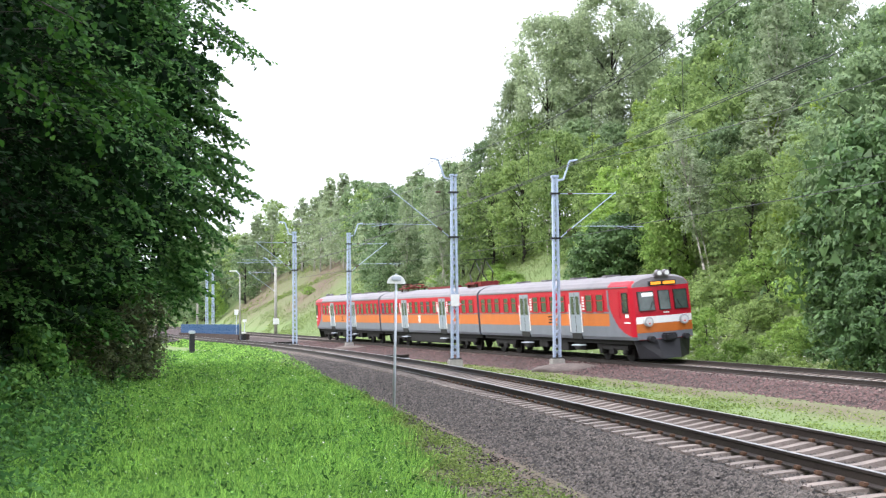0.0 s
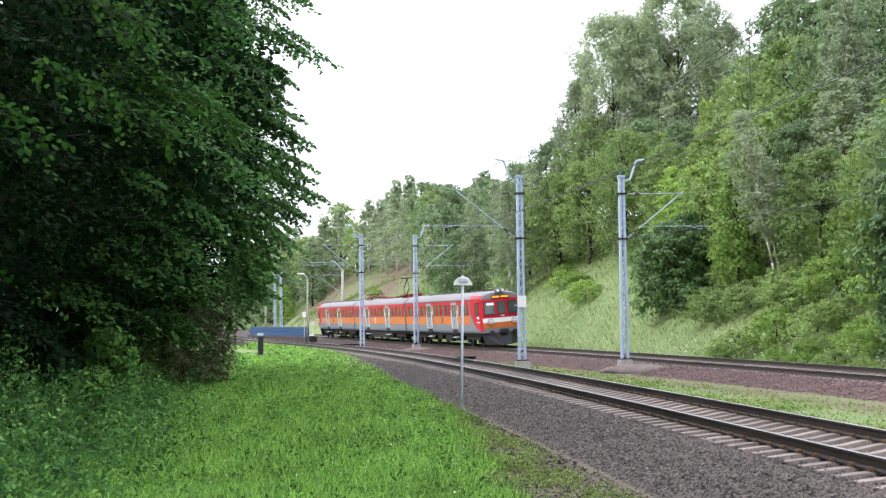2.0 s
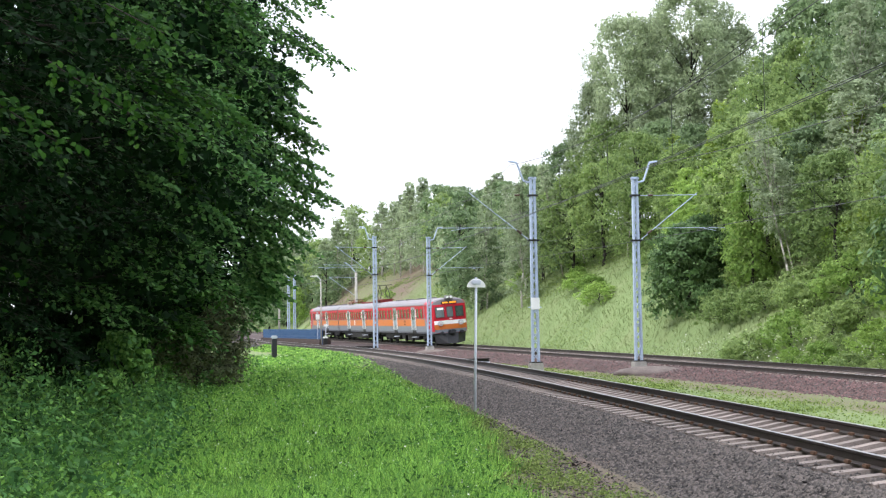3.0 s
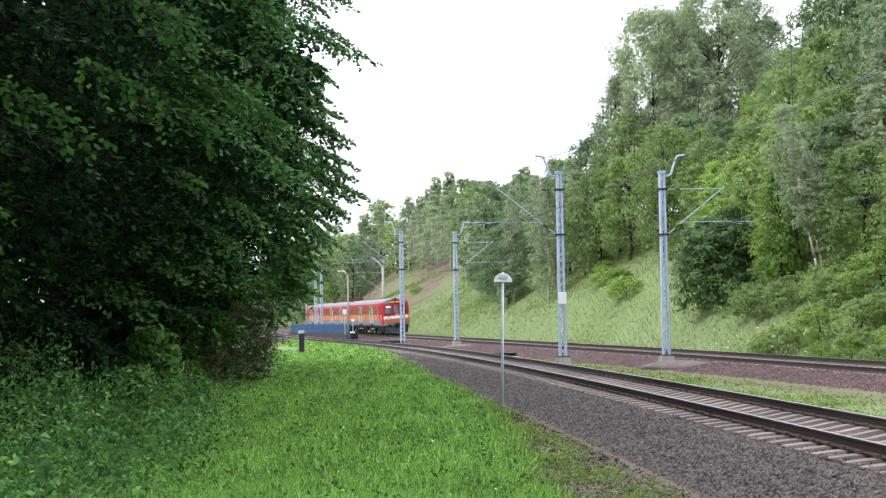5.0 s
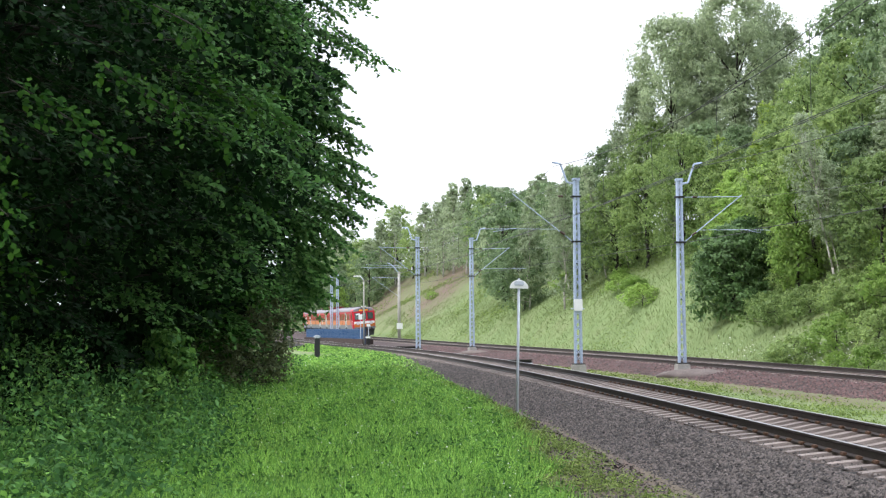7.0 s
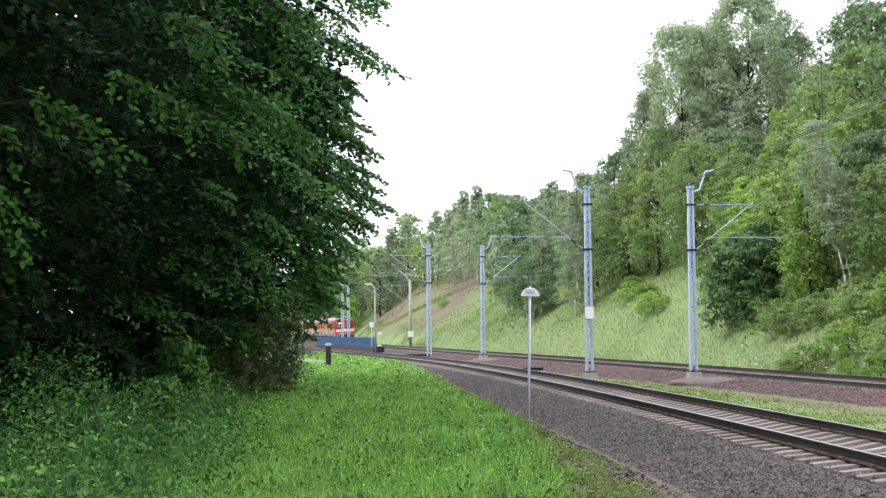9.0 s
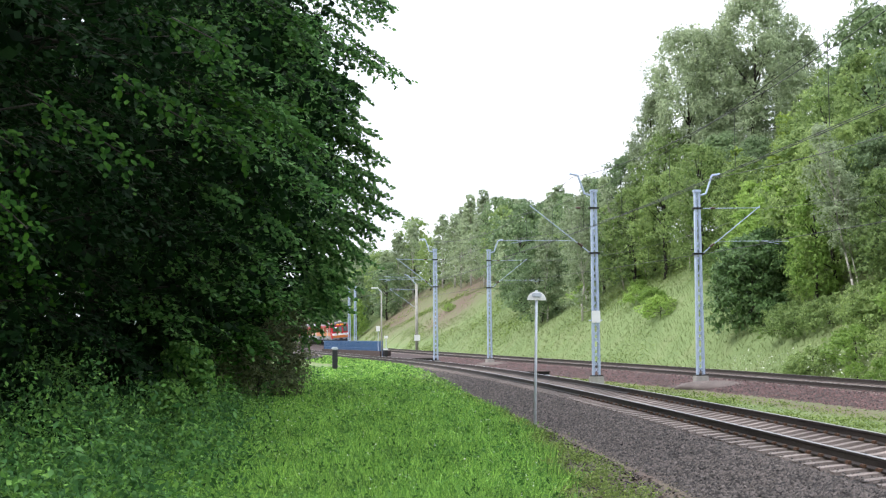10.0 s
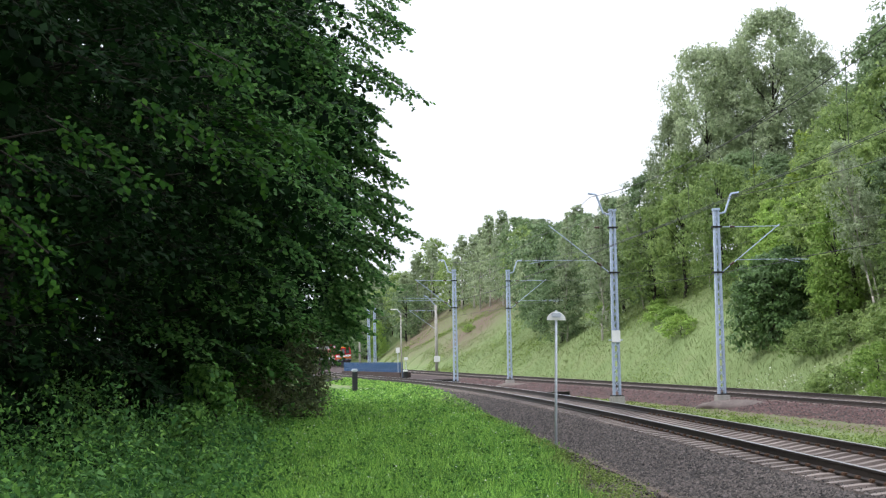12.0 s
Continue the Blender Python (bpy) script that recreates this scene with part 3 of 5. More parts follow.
def street_lamp(x, y, z):
    s = tagged(new("street_lamp"), "grey station lamp post with a flat white head", "lamp")
    s.matrix_basis = pose(x, y, z)
    bm = bmesh.new()
    rod(bm, (0, 0, -0.4), (0, 0, 6.4), 0.085, 0.06, 10)
    part("pole", bm, M_CONCRETE, s, smooth=True)
    part("arm", rods([((0, 0, 6.35), (-0.35, 0, 6.75))], 0.05), M_POST, s)
    part("head", boxed(-1.1, -0.3, -0.12, 0.12, 6.72, 6.83, 0.04), M_WHITE, s, "flat white lamp head")


street_lamp(-21.3, 143.0, 0.0)


def platform_fence():
    f = tagged(new("platform_fence"), "blue slatted metal fence along the platform edge", "fence")
    a, b = Vector((-21.2, 143.0, 0.35)), Vector((-33.2, 173.0, 0.35))
    n = 30
    for i in range(n + 1):
        p = a.lerp(b, i / n)
        ob = part("post", boxed(-0.03, 0.03, -0.03, 0.03, -0.9, 0.86), M_BLUE, f)
        ob.matrix_basis = pose(p.x, p.y, p.z, 0, 0, 22)
    for zz in (0.05, 0.76):
        part("rail", rods([(a + Vector((0, 0, zz)), b + Vector((0, 0, zz)))], 0.03), M_BLUE, f)
    d = (b - a)
    side = Vector((d.y, -d.x, 0)).normalized()
    bm = bmesh.new()
    low = [bm.verts.new(p) for p in (a - side * 0.3, a + side * 0.9, b + side * 0.9, b - side * 0.3)]
    for v in low:
        v.co.z = -0.75
    ex = bmesh.ops.extrude_face_region(bm, geom=[bm.faces.new(low)])
    bmesh.ops.translate(bm, vec=(0, 0, 0.86), verts=[g for g in ex["geom"] if isinstance(g, bmesh.types.BMVert)])
    bmesh.ops.recalc_face_normals(bm, faces=bm.faces)
    tagged(part("platform_kerb", bm, M_BALLAST2, None, "low gravelled platform strip under the blue fence"), category="platform", kind="structure")
    me = bpy.data.meshes.new("slat")
    bm = boxed(-0.036, 0.036, -0.012, 0.012, -0.22, 0.82)
    bm.to_mesh(me)
    bm.free()
    me.materials.append(M_BLUE)
    for i in range(230):
        p = a.lerp(b, (i + 0.5) / 230)
        shared("slat", me, f, pose(p.x, p.y, p.z, 0, 0, math.degrees(math.atan2(d.y, d.x))))
    return f


platform_fence()


def notice(x, y, z, w, h, tall):
    s = tagged(new("station_sign"), "small white station sign on a thin post", "sign", "station signs")
    s.matrix_basis = pose(x, y, z, 0, 0, 10)
    part("post", rods([((0, 0, -0.5), (0, 0, tall))], 0.04), M_POST, s)
    part("plate", boxed(-w / 2, w / 2, -0.06, -0.04, tall - h, tall, 0.01), M_WHITE, s)


notice(-21.9, 144.5, 0.0, 0.42, 0.55, 2.75)
notice(-20.6, 141.5, -0.2, 0.4, 0.25, 1.9)


# ---- the train: three keyed cars ----
CAR = 21.3


def shell(name, parent, nose):
    """Body shell: lower grey skirt, orange waist, red window band, grey roof; nose: a rounded red cab at y = 0."""
    fine = [1.12 + 0.046 * i for i in range(1, 22)] if nose else [1.58]
    prof = [(-1.36, 0.98), (-1.42, 1.12)] + [(-1.42, z) for z in fine] + [(-1.42, 2.14), (-1.42, 2.22)] + ([(-1.42, 2.22 + 0.06 * i) for i in range(1, 8)] if nose else []) + [(-1.42, 2.7), (-1.42, 3.22), (-1.37, 3.34), (-1.22, 3.5), (-0.95, 3.62), (-0.5, 3.71), (0, 3.74)]
    n = len(prof)
    prof += [(-x, z) for x, z in reversed(prof[:-1])]
    ys = [0.0, 0.1, 0.28, 0.45] + [0.6 + 0.05 * i for i in range(44)] + [CAR] if nose else [0.0, CAR]
    bm = bmesh.new()

    def place(x, y, z):
        if not nose:
            return x, y, z
        k = max(0.0, 1 - y / 0.6)
        w = 1 - 0.09 * k ** 2
        back = k * (0.24 * (x / 1.42) ** 2 + 0.2 * max(0, z - 2.15) / 1.5)
        return x * w, y + back, z - (0.1 * k * k * max(0, z - 3.3) / 0.4)

    def tone(y, z):
        if z > 3.26:
            return 0 if nose and 0.1 < y < 2.75 and z < 3.52 else 3
        if nose and y < 2.75:
            if z > np.interp(y, [0, 0.6, 1.3, 1.8, 2.2, 2.5, 2.75], [1.12, 1.15, 1.32, 1.56, 1.86, 2.2, 2.66]):
                return 0
            return 2
        return 2 if z < 1.58 or 2.14 < z < 2.22 else (1 if z < 2.14 else 0)

    rings = [[bm.verts.new(place(x, y, z)) for x, z in prof] for y in ys]
    for i in range(len(ys) - 1):
        for j in range(len(prof) - 1):
            f = bm.faces.new((rings[i][j], rings[i + 1][j], rings[i + 1][j + 1], rings[i][j + 1]))
            f.material_index = tone((ys[i] + ys[i + 1]) / 2, (prof[j][1] + prof[j + 1][1]) / 2)
    f = bm.faces.new(list(reversed(rings[-1])))
    f.material_index = 2
    cols, m = 8, len(prof)
    grid = []
    for j in range(n):
        row = [rings[0][j]]
        for c in range(1, cols):
            x = prof[j][0] * (1 - 2 * c / cols)
            row.append(bm.verts.new(place(x, 0.0, prof[j][1])) if j < n - 1 else rings[0][j])
        row.append(rings[0][m - 1 - j])
        grid.append(row)
    for j in range(n - 1):
        for c in range(cols):
            quad = []
            for v in (grid[j][c], grid[j][c + 1], grid[j + 1][c + 1], grid[j + 1][c]):
                if v not in quad:
                    quad.append(v)
            f = bm.faces.new(quad)
            z = (prof[j][1] + prof[j + 1][1]) / 2
            f.material_index = (3 if z > 3.2 else 0) if nose else 2
    bmesh.ops.recalc_face_normals(bm, faces=bm.faces)
    return part(name, bm, [M_RED, M_ORANGE, M_GREY, M_ROOF], parent)


def side_window(parent, y, w, sgn, z0=2.24, z1=2.98):
    bm = bmesh.new()
    x = sgn * 1.425
    for a, b, c, d in ((y - w / 2 - 0.05, y + w / 2 + 0.05, z0 - 0.05, z0), (y - w / 2 - 0.05, y + w / 2 + 0.05, z1, z1 + 0.05), (y - w / 2 - 0.05, y - w / 2, z0, z1), (y + w / 2, y + w / 2 + 0.05, z0, z1), (y - w / 2, y + w / 2, z0 + 0.47, z0 + 0.5)):
        box(bm, min(x, x + sgn * 0.03), max(x, x + sgn * 0.03), a, b, c, d)
    win = part("window", bm, M_RUBBER if w < 0.7 else M_RED, parent)
    part("pane", boxed(min(x - sgn * 0.02, x + sgn * 0.012), max(x - sgn * 0.02, x + sgn * 0.012), y - w / 2, y + w / 2, z0, z1), M_GLASS, win, "dark tinted pane")


def side_door(parent, y, sgn):
    x = sgn * 1.425
    lo, hi = min(x - sgn * 0.02, x + sgn * 0.02), max(x - sgn * 0.02, x + sgn * 0.02)
    door = part("door", boxed(lo, hi, y - 0.65, y + 0.65, 1.25, 3.14, 0.01), M_DOOR, parent, "grey double-leaf passenger door")
    lo2, hi2 = min(x, x + sgn * 0.03), max(x, x + sgn * 0.03)
    for c in (-0.32, 0.32):
        part("pane", boxed(lo2, hi2, y + c - 0.2, y + c + 0.2, 2.1, 2.95, 0.01), M_GLASS, door)
    part("seal", boxed(lo2, hi2, y - 0.015, y + 0.015, 1.27, 3.1), M_RUBBER, door)
    for c in (-0.74, 0.74):
        part("handrail", boxed(lo2, hi2 , y + c - 0.035, y + c + 0.035, 1.3, 2.6), M_WHITE, door, "white grab rail")
    part("step_well", boxed(min(x - sgn * 0.05, x + sgn * 0.012), max(x - sgn * 0.05, x + sgn * 0.012), y - 0.6, y + 0.6, 0.97, 1.24), M_BLACK, door)
    part("step", boxed(min(x - sgn * 0.2, x + sgn * 0.12), max(x - sgn * 0.2, x + sgn * 0.12), y - 0.55, y + 0.55, 0.66, 0.7), M_POST, door)


def bogie(parent, y):
    b = part("bogie", boxed(-1.1, 1.1, y - 1.75, y + 1.75, 0.55, 0.78, 0.05), M_UNDER, parent, "grimy black bogie")
    for dy in (-1.3, 1.3):
        for sgn in (-1, 1):
            bm = bmesh.new()
            disc(bm, (sgn * 0.76, y + dy, 0.47), (1, 0, 0), 0.47, 0.13, 24)
            disc(bm, (sgn * 0.68, y + dy, 0.47), (1, 0, 0), 0.5, 0.03, 24)
            part("wheel", bm, M_UNDER, b)
            part("axle_box", boxed(sgn * 0.98 - 0.14, sgn * 0.98 + 0.14, y + dy - 0.2, y + dy + 0.2, 0.3, 0.66, 0.04), M_UNDER, b)
    for sgn in (-1, 1):
        part("side_frame", boxed(sgn * 1.05 - 0.06, sgn * 1.05 + 0.06, y - 1.7, y + 1.7, 0.5, 0.72, 0.03), M_UNDER, b)
        part("spring", boxed(sgn * 1.05 - 0.1, sgn * 1.05 + 0.1, y - 0.28, y + 0.28, 0.3, 0.62, 0.05), M_UNDER, b)


def cab(parent):
    """The cab end at y = 0, facing -y."""
    face = lambda z: 0.135 * max(0.0, z - 2.15) - 0.012
    for x0, x1 in ((-1.12, -0.5), (-0.24, 0.22), (0.48, 1.1)):
        bm = bmesh.new()
        for a, b, c, d in ((x0 - 0.03, x1 + 0.03, 2.2, 2.23), (x0 - 0.03, x1 + 0.03, 3.0, 3.03), (x0 - 0.03, x0, 2.23, 3.0), (x1, x1 + 0.03, 2.23, 3.0)):
            vs = box(bm, a, b, -0.05, 0.05, c, d)
            for v in vs:
                v.co.y += face(v.co.z) + 0.26 * (v.co.x / 1.42) ** 2
        w = part("windscreen", bm, M_RUBBER, parent)
        bm = bmesh.new()
        vs = box(bm, x0, x1, -0.03, 0.03, 2.23, 3.0)
        for v in vs:
            v.co.y += face(v.co.z) + 0.26 * (v.co.x / 1.42) ** 2
        part("pane", bm, M_SCREEN, w, "windscreen pane with a grey-green reflection put into its colour")
    bm = bmesh.new()
    vs = box(bm, -0.98, -0.5, -0.045, 0.0, 2.8, 2.97)
    for v in vs:
        v.co.y += face(v.co.z) + 0.26 * (v.co.x / 1.42) ** 2
    part("paper_notice", bm, M_WHITE, parent, "white paper notice behind the windscreen")
    disp = part("display_case", boxed(-0.62, 0.62, 0.08, 0.4, 3.25, 3.44, 0.02), M_BLACK, parent)
    part("display", boxed(-0.56, 0.56, 0.07, 0.09, 3.28, 3.41), M_AMBER, disp, "lit amber destination display")
    part("display_gap", boxed(-0.1, 0.0, 0.065, 0.09, 3.28, 3.41), M_BLACK, disp)
    def band(name, z0, z1, mat, lab):
        bm = bmesh.new()
        n = 9
        rows_ = []
        for k in range(n + 1):
            x = -1.28 + 2.56 * k / n
            y = -0.01 + 0.285 * (x / 1.42) ** 2
            rows_.append([bm.verts.new((x, y - 0.004, z0)), bm.verts.new((x, y - 0.004, z1))])
        for p_, q_ in zip(rows_, rows_[1:]):
            bm.faces.new((p_[0], q_[0], q_[1], p_[1]))
        ex = bmesh.ops.extrude_face_region(bm, geom=list(bm.faces))
        bmesh.ops.translate(bm, vec=(0, 0.03, 0), verts=[g for g in ex["geom"] if isinstance(g, bmesh.types.BMVert)])
        bmesh.ops.recalc_face_normals(bm, faces=bm.faces)
        return part(name, bm, mat, parent, lab)
    band("white_stripe", 1.66, 1.96, M_WHITE, "white stripe across the cab")
    band("orange_stripe", 1.28, 1.655, M_ORANGE, "orange stripe across the cab")
    band("grey_sill", 1.0, 1.275, M_GREY, "grey lower sill")
    part("emblem", boxed(-0.1, 0.14, -0.03, 0.0, 2.06, 2.12), M_WHITE, parent)
    for sx in (-0.82, 0.82):
        bm = bmesh.new()
        disc(bm, (sx, 0.06, 1.74), (0, 1, 0), 0.2, 0.24, 24)
        lamp = part("headlight", bm, M_RIM, parent, "round headlight in a pale grey rim")
        bm = bmesh.new()
        disc(bm, (sx, -0.06, 1.74), (0, 1, 0), 0.15, 0.03, 24)
        part("lens", bm, M_LAMP, lamp)
        bm = bmesh.new()
        disc(bm, (sx, -0.08, 1.67), (0, 1, 0), 0.04, 0.02, 16)
        part("tail_lamp", bm, M_TAIL, lamp, "lit red tail lamp")
    bm = bmesh.new()
    box(bm, -0.32, 0.32, 0.12, 0.6, 3.56, 3.72, 0.03)
    top = part("roof_headlight", bm, M_ROOF, parent, "pair of headlamps on the cab roof")
    for sx in (-0.17, 0.17):
        bm = bmesh.new()
        disc(bm, (sx, 0.1, 3.76), (0, 1, 0), 0.145, 0.26, 20)
        part("lamp_pot", bm, M_ROOF, top)
        bm = bmesh.new()
        disc(bm, (sx, -0.04, 3.76), (0, 1, 0), 0.1, 0.02, 20)
        part("lens", bm, M_WHITE, top)
    part("coupler", boxed(-0.28, 0.28, -0.42, 0.2, 0.92, 1.22, 0.06), M_PLOUGH, parent, "dark coupler head")
    for sx in (-0.8, 0.8):
        bm = bmesh.new()
        disc(bm, (sx, -0.1, 1.02), (0, 1, 0), 0.12, 0.35, 16)
        part("buffer", bm, M_PLOUGH, parent)
    bm = bmesh.new()
    pts = [(-1.3, 0.55, 0.98), (-0.5, -0.05, 0.98), (0.5, -0.05, 0.98), (1.3, 0.55, 0.98), (-1.15, 0.45, 0.2), (-0.42, -0.32, 0.16), (0.42, -0.32, 0.16), (1.15, 0.45, 0.2)]
    v = [bm.verts.new(p) for p in pts]
    for i in range(3):
        bm.faces.new((v[i], v[i + 1], v[i + 5], v[i + 4]))
    ex = bmesh.ops.extrude_face_region(bm, geom=list(bm.faces))
    bmesh.ops.translate(bm, vec=(0, 0.06, 0), verts=[g for g in ex["geom"] if isinstance(g, bmesh.types.BMVert)])
    bmesh.ops.recalc_face_normals(bm, faces=bm.faces)
    part("snow_plough", bm, M_PLOUGH, parent, "dark grey snow plough")
    for sgn in (-1, 1):
        side_window(parent, 0.95, 0.5, sgn, 2.2, 2.98)
        x = sgn * 1.425
        lo, hi = min(x - sgn * 0.02, x + sgn * 0.015), max(x - sgn * 0.02, x + sgn * 0.015)
        part("cab_door", boxed(lo, hi, 1.55, 2.2, 1.95, 3.1, 0.01), M_RED, parent, "red cab door")
        part("drain_strip", boxed(lo, hi, 2.66, 2.84, 2.3, 3.16, 0.01), M_GREY, parent)
        bm = bmesh.new()
        bars = [(0.5, 1.15, 1.7, 1.76), (0.62, 1.0, 1.95, 2.1)]
        for a, b, c, d in bars:
            box(bm, min(x, x + sgn * 0.012), max(x, x + sgn * 0.012), a, b, c, d)
        part("lettering_bars", bm, M_WHITE, parent)
    wiper = rods([((-0.75, -0.1, 2.2), (-0.55, -0.02, 2.6)), ((0.75, -0.1, 2.2), (0.55, -0.02, 2.6))], 0.015)
    part("wipers", wiper, M_BLACK, parent)


def logo_bars(parent, y, sgn, z0=2.3, z1=2.95):
    x = sgn * 1.425
    bm = bmesh.new()
    n = 5
    for k in range(n):
        c = z0 + (z1 - z0) * (k + 0.5) / n
        box(bm, min(x, x + sgn * 0.012), max(x, x + sgn * 0.012), y - 0.13, y + 0.13, c - 0.045, c + 0.04)
    part("lettering_bars", bm, M_WHITE, parent, "row of small white marks")


def end_car(name, label):
    car = tagged(new(name), label, "railcar", "cars of the train")
    shell("body", car, True)
    cab(car)
    for sgn in (-1, 1):
        for y in (3.7, 4.95, 8.35, 9.55, 10.8, 12.0, 15.3, 16.55, 18.1, 19.35, 20.5):
            side_window(car, y, 0.74, sgn)
        for y in (6.65, 13.7):
            side_door(car, y, sgn)
            logo_bars(car, y - 1.0, sgn)
        bm = bmesh.new()
        x = sgn * 1.425
        for z, w in ((2.0, 0.3), (1.86, 0.2), (1.72, 0.3)):
            box(bm, min(x, x + sgn * 0.012), max(x, x + sgn * 0.012), 10.0 - w, 10.0 + w, z - 0.03, z + 0.03)
        part("lettering_bars", bm, M_UNDER, car, "small dark marks on the orange band")
    part("underframe", boxed(-1.2, 1.2, 0.9, CAR - 0.1, 0.78, 1.0), M_UNDER, car)
    bogie(car, 3.4)
    bogie(car, CAR - 3.3)
    for y0, y1, z in ((6.4, 7.8, 0.42), (8.6, 10.4, 0.35), (11.4, 12.6, 0.45), (13.4, 14.9, 0.4)):
        part("equipment_box", boxed(-1.15, 1.15, y0, y1, z, 0.8, 0.03), M_UNDER, car)
    for y in (5.5, 9.5, 13.5, 17.5):
        part("roof_vent", boxed(-0.35, 0.35, y - 0.3, y + 0.3, 3.7, 3.82, 0.03), M_ROOF, car)
    part("gangway", boxed(-0.75, 0.75, CAR, CAR + 0.28, 1.0, 3.3), M_RUBBER, car, "black rubber gangway")
    part("gutter", boxed(-1.45, -1.41, 0.6, CAR, 3.24, 3.28), M_ROOF, car)
    part("gutter", boxed(1.41, 1.45, 0.6, CAR, 3.24, 3.28), M_ROOF, car)
    return car


def pantograph(parent, y, raised):
    base = part("pantograph", boxed(-0.8, 0.8, y - 0.9, y + 0.9, 3.86, 3.94), M_PANTO, parent, "red pantograph, raised" if raised else "red pantograph, folded")
    for sx in (-0.6, 0.6):
        for dy in (-0.75, 0.75):
            part("insulator", rods([((sx, y + dy, 3.68), (sx, y + dy, 3.9))], 0.07), M_INSUL, base)
    top = 5.3 if raised else 4.16
    k, kz = (0.95, 4.5) if raised else (1.35, 4.04)
    pairs = []
    for sx in (-0.5, 0.5):
        for d in (-1, 1):
            pairs += [((sx, y + d * 0.35, 3.95), (sx * 0.8, y + d * k, kz)), ((sx * 0.8, y + d * k, kz), (sx * 0.6, y, top))]
    part("frame", rods(pairs, 0.035), M_PANTO if not raised else M_BLACK, base)
    part("contact_strip", boxed(-0.85, 0.85, y - 0.2, y + 0.2, top, top + 0.06, 0.02), M_BLACK, base)


def middle_car():
    car = tagged(new("motor_car"), "red and orange motor car of an electric train with pantographs", "railcar", "cars of the train")
    shell("body", car, False)
    for sgn in (-1, 1):
        for y in (1.1, 2.4, 3.7, 5.0, 8.2, 9.5, 10.8, 12.1, 13.4, 16.7, 18.0, 19.3, 20.4):
            side_window(car, y, 0.74, sgn)
        for y in (6.6, 15.0):
            side_door(car, y, sgn)
            logo_bars(car, y - 1.0, sgn)
            logo_bars(car, y + 1.0, sgn)
        bm = bmesh.new()
        x = sgn * 1.425
        for z, w in ((2.05, 0.28), (1.93, 0.2), (1.8, 0.28), (1.68, 0.16)):
            box(bm, min(x, x + sgn * 0.012), max(x, x + sgn * 0.012), 11.6 - w, 11.6 + w, z - 0.04, z + 0.04)
        part("lettering_bars", bm, M_WHITE, car, "pale marks on the orange band")
    part("underframe", boxed(-1.2, 1.2, 0.1, CAR - 0.1, 0.78, 1.0), M_UNDER, car)
    bogie(car, 3.2)
    bogie(car, CAR - 3.2)
    part("equipment_box", boxed(-1.25, 1.25, 5.6, 15.4, 0.36, 0.9, 0.04), M_UNDER, car, "long grimy equipment case")
    part("roof_case", boxed(-0.55, 0.55, 1.5, 4.2, 3.66, 4.0, 0.05), M_PANTO, car, "red roof equipment case")
    part("roof_case", boxed(-0.3, 0.3, 7.5, 13.0, 3.7, 3.86, 0.04), M_PANTO, car)
    pantograph(car, 2.9, True)
    pantograph(car, 17.3, False)
    part("gangway", boxed(-0.75, 0.75, CAR, CAR + 0.28, 1.0, 3.3), M_RUBBER, car, "black rubber gangway")
    return car


TAIL = end_car("driving_trailer", "red, orange and grey driving trailer with a cab and snow plough")
MIDDLE = middle_car()
LEAD = end_car("driving_trailer", "red, orange and grey driving trailer at the leading end")


# ---- foliage ----
def unit(r, n):
    v = r.normal(size=(n, 3))
    return v / np.linalg.norm(v, axis=1, keepdims=True)


def leaf_faces(r, centres, normals, size, slim=0.55, droop=0.0, kite=True):
    """Small pointed leaves: a kite (or a triangle) at each centre, facing roughly along its normal."""
    n = len(centres)
    nn = normals + 0.9 * unit(r, n)
    nn /= np.linalg.norm(nn, axis=1, keepdims=True)
    a = np.cross(nn, unit(r, n))
    a[:, 2] -= droop
    a -= nn * np.sum(a * nn, 1, keepdims=True)
    a /= np.linalg.norm(a, axis=1, keepdims=True) + 1e-9
    b = np.cross(nn, a)
    s = size * r.uniform(0.6, 1.3, (n, 1))
    tip, foot = centres + a * s * 0.55, centres - a * s * 0.45
    w1, w2 = centres - a * s * 0.05 + b * s * slim * 0.5, centres - a * s * 0.05 - b * s * slim * 0.5
    if kite:
        return np.stack([foot, w1 + nn * s * 0.08, tip, w2 + nn * s * 0.08], 1)
    return np.stack([w1 - a * s * 0.3, tip, w2 - a * s * 0.3], 1)


def crown_points(r, radius, height, base, clumps, per, spread, shape, flat=0.6, hang=0.0):
    """Clumps of leaves through a crown, leafiest on their upper and outer sides: shape(t) is the relative radius at the relative height t."""
    t = r.rand(clumps) ** 0.85
    ang = r.rand(clumps) * 6.283
    wob = 1 + 0.2 * np.sin(ang * 3 + t * 9) + 0.16 * np.sin(ang * 5 - t * 15 + 1)
    rad = radius * np.array([shape(v) for v in t]) * wob * np.sqrt(r.uniform(0.35, 1.0, clumps))
    c = np.stack([np.cos(ang) * rad, np.sin(ang) * rad, base + height * t], -1)
    k = r.poisson(per, clumps).clip(2)
    idx = np.repeat(np.arange(clumps), k)
    axis = np.stack([np.cos(ang), np.sin(ang), np.full(clumps, 0.3)], -1)
    d = unit(r, len(idx)) + 0.45 * axis[idx] + np.array([0, 0, 0.55])
    d /= np.linalg.norm(d, axis=1, keepdims=True)
    sz = spread * (1.1 - 0.45 * t[:, None]) * r.uniform(0.6, 1.4, (clumps, 1))
    off = d * r.uniform(0.35, 1.0, (len(idx), 1)) * sz[idx] * np.array([1, 1, flat])
    off[:, 2] -= hang * r.rand(len(idx)) ** 2
    return c, c[idx] + off, d + 0.35 * axis[idx] + np.array([0, 0, 0.35])


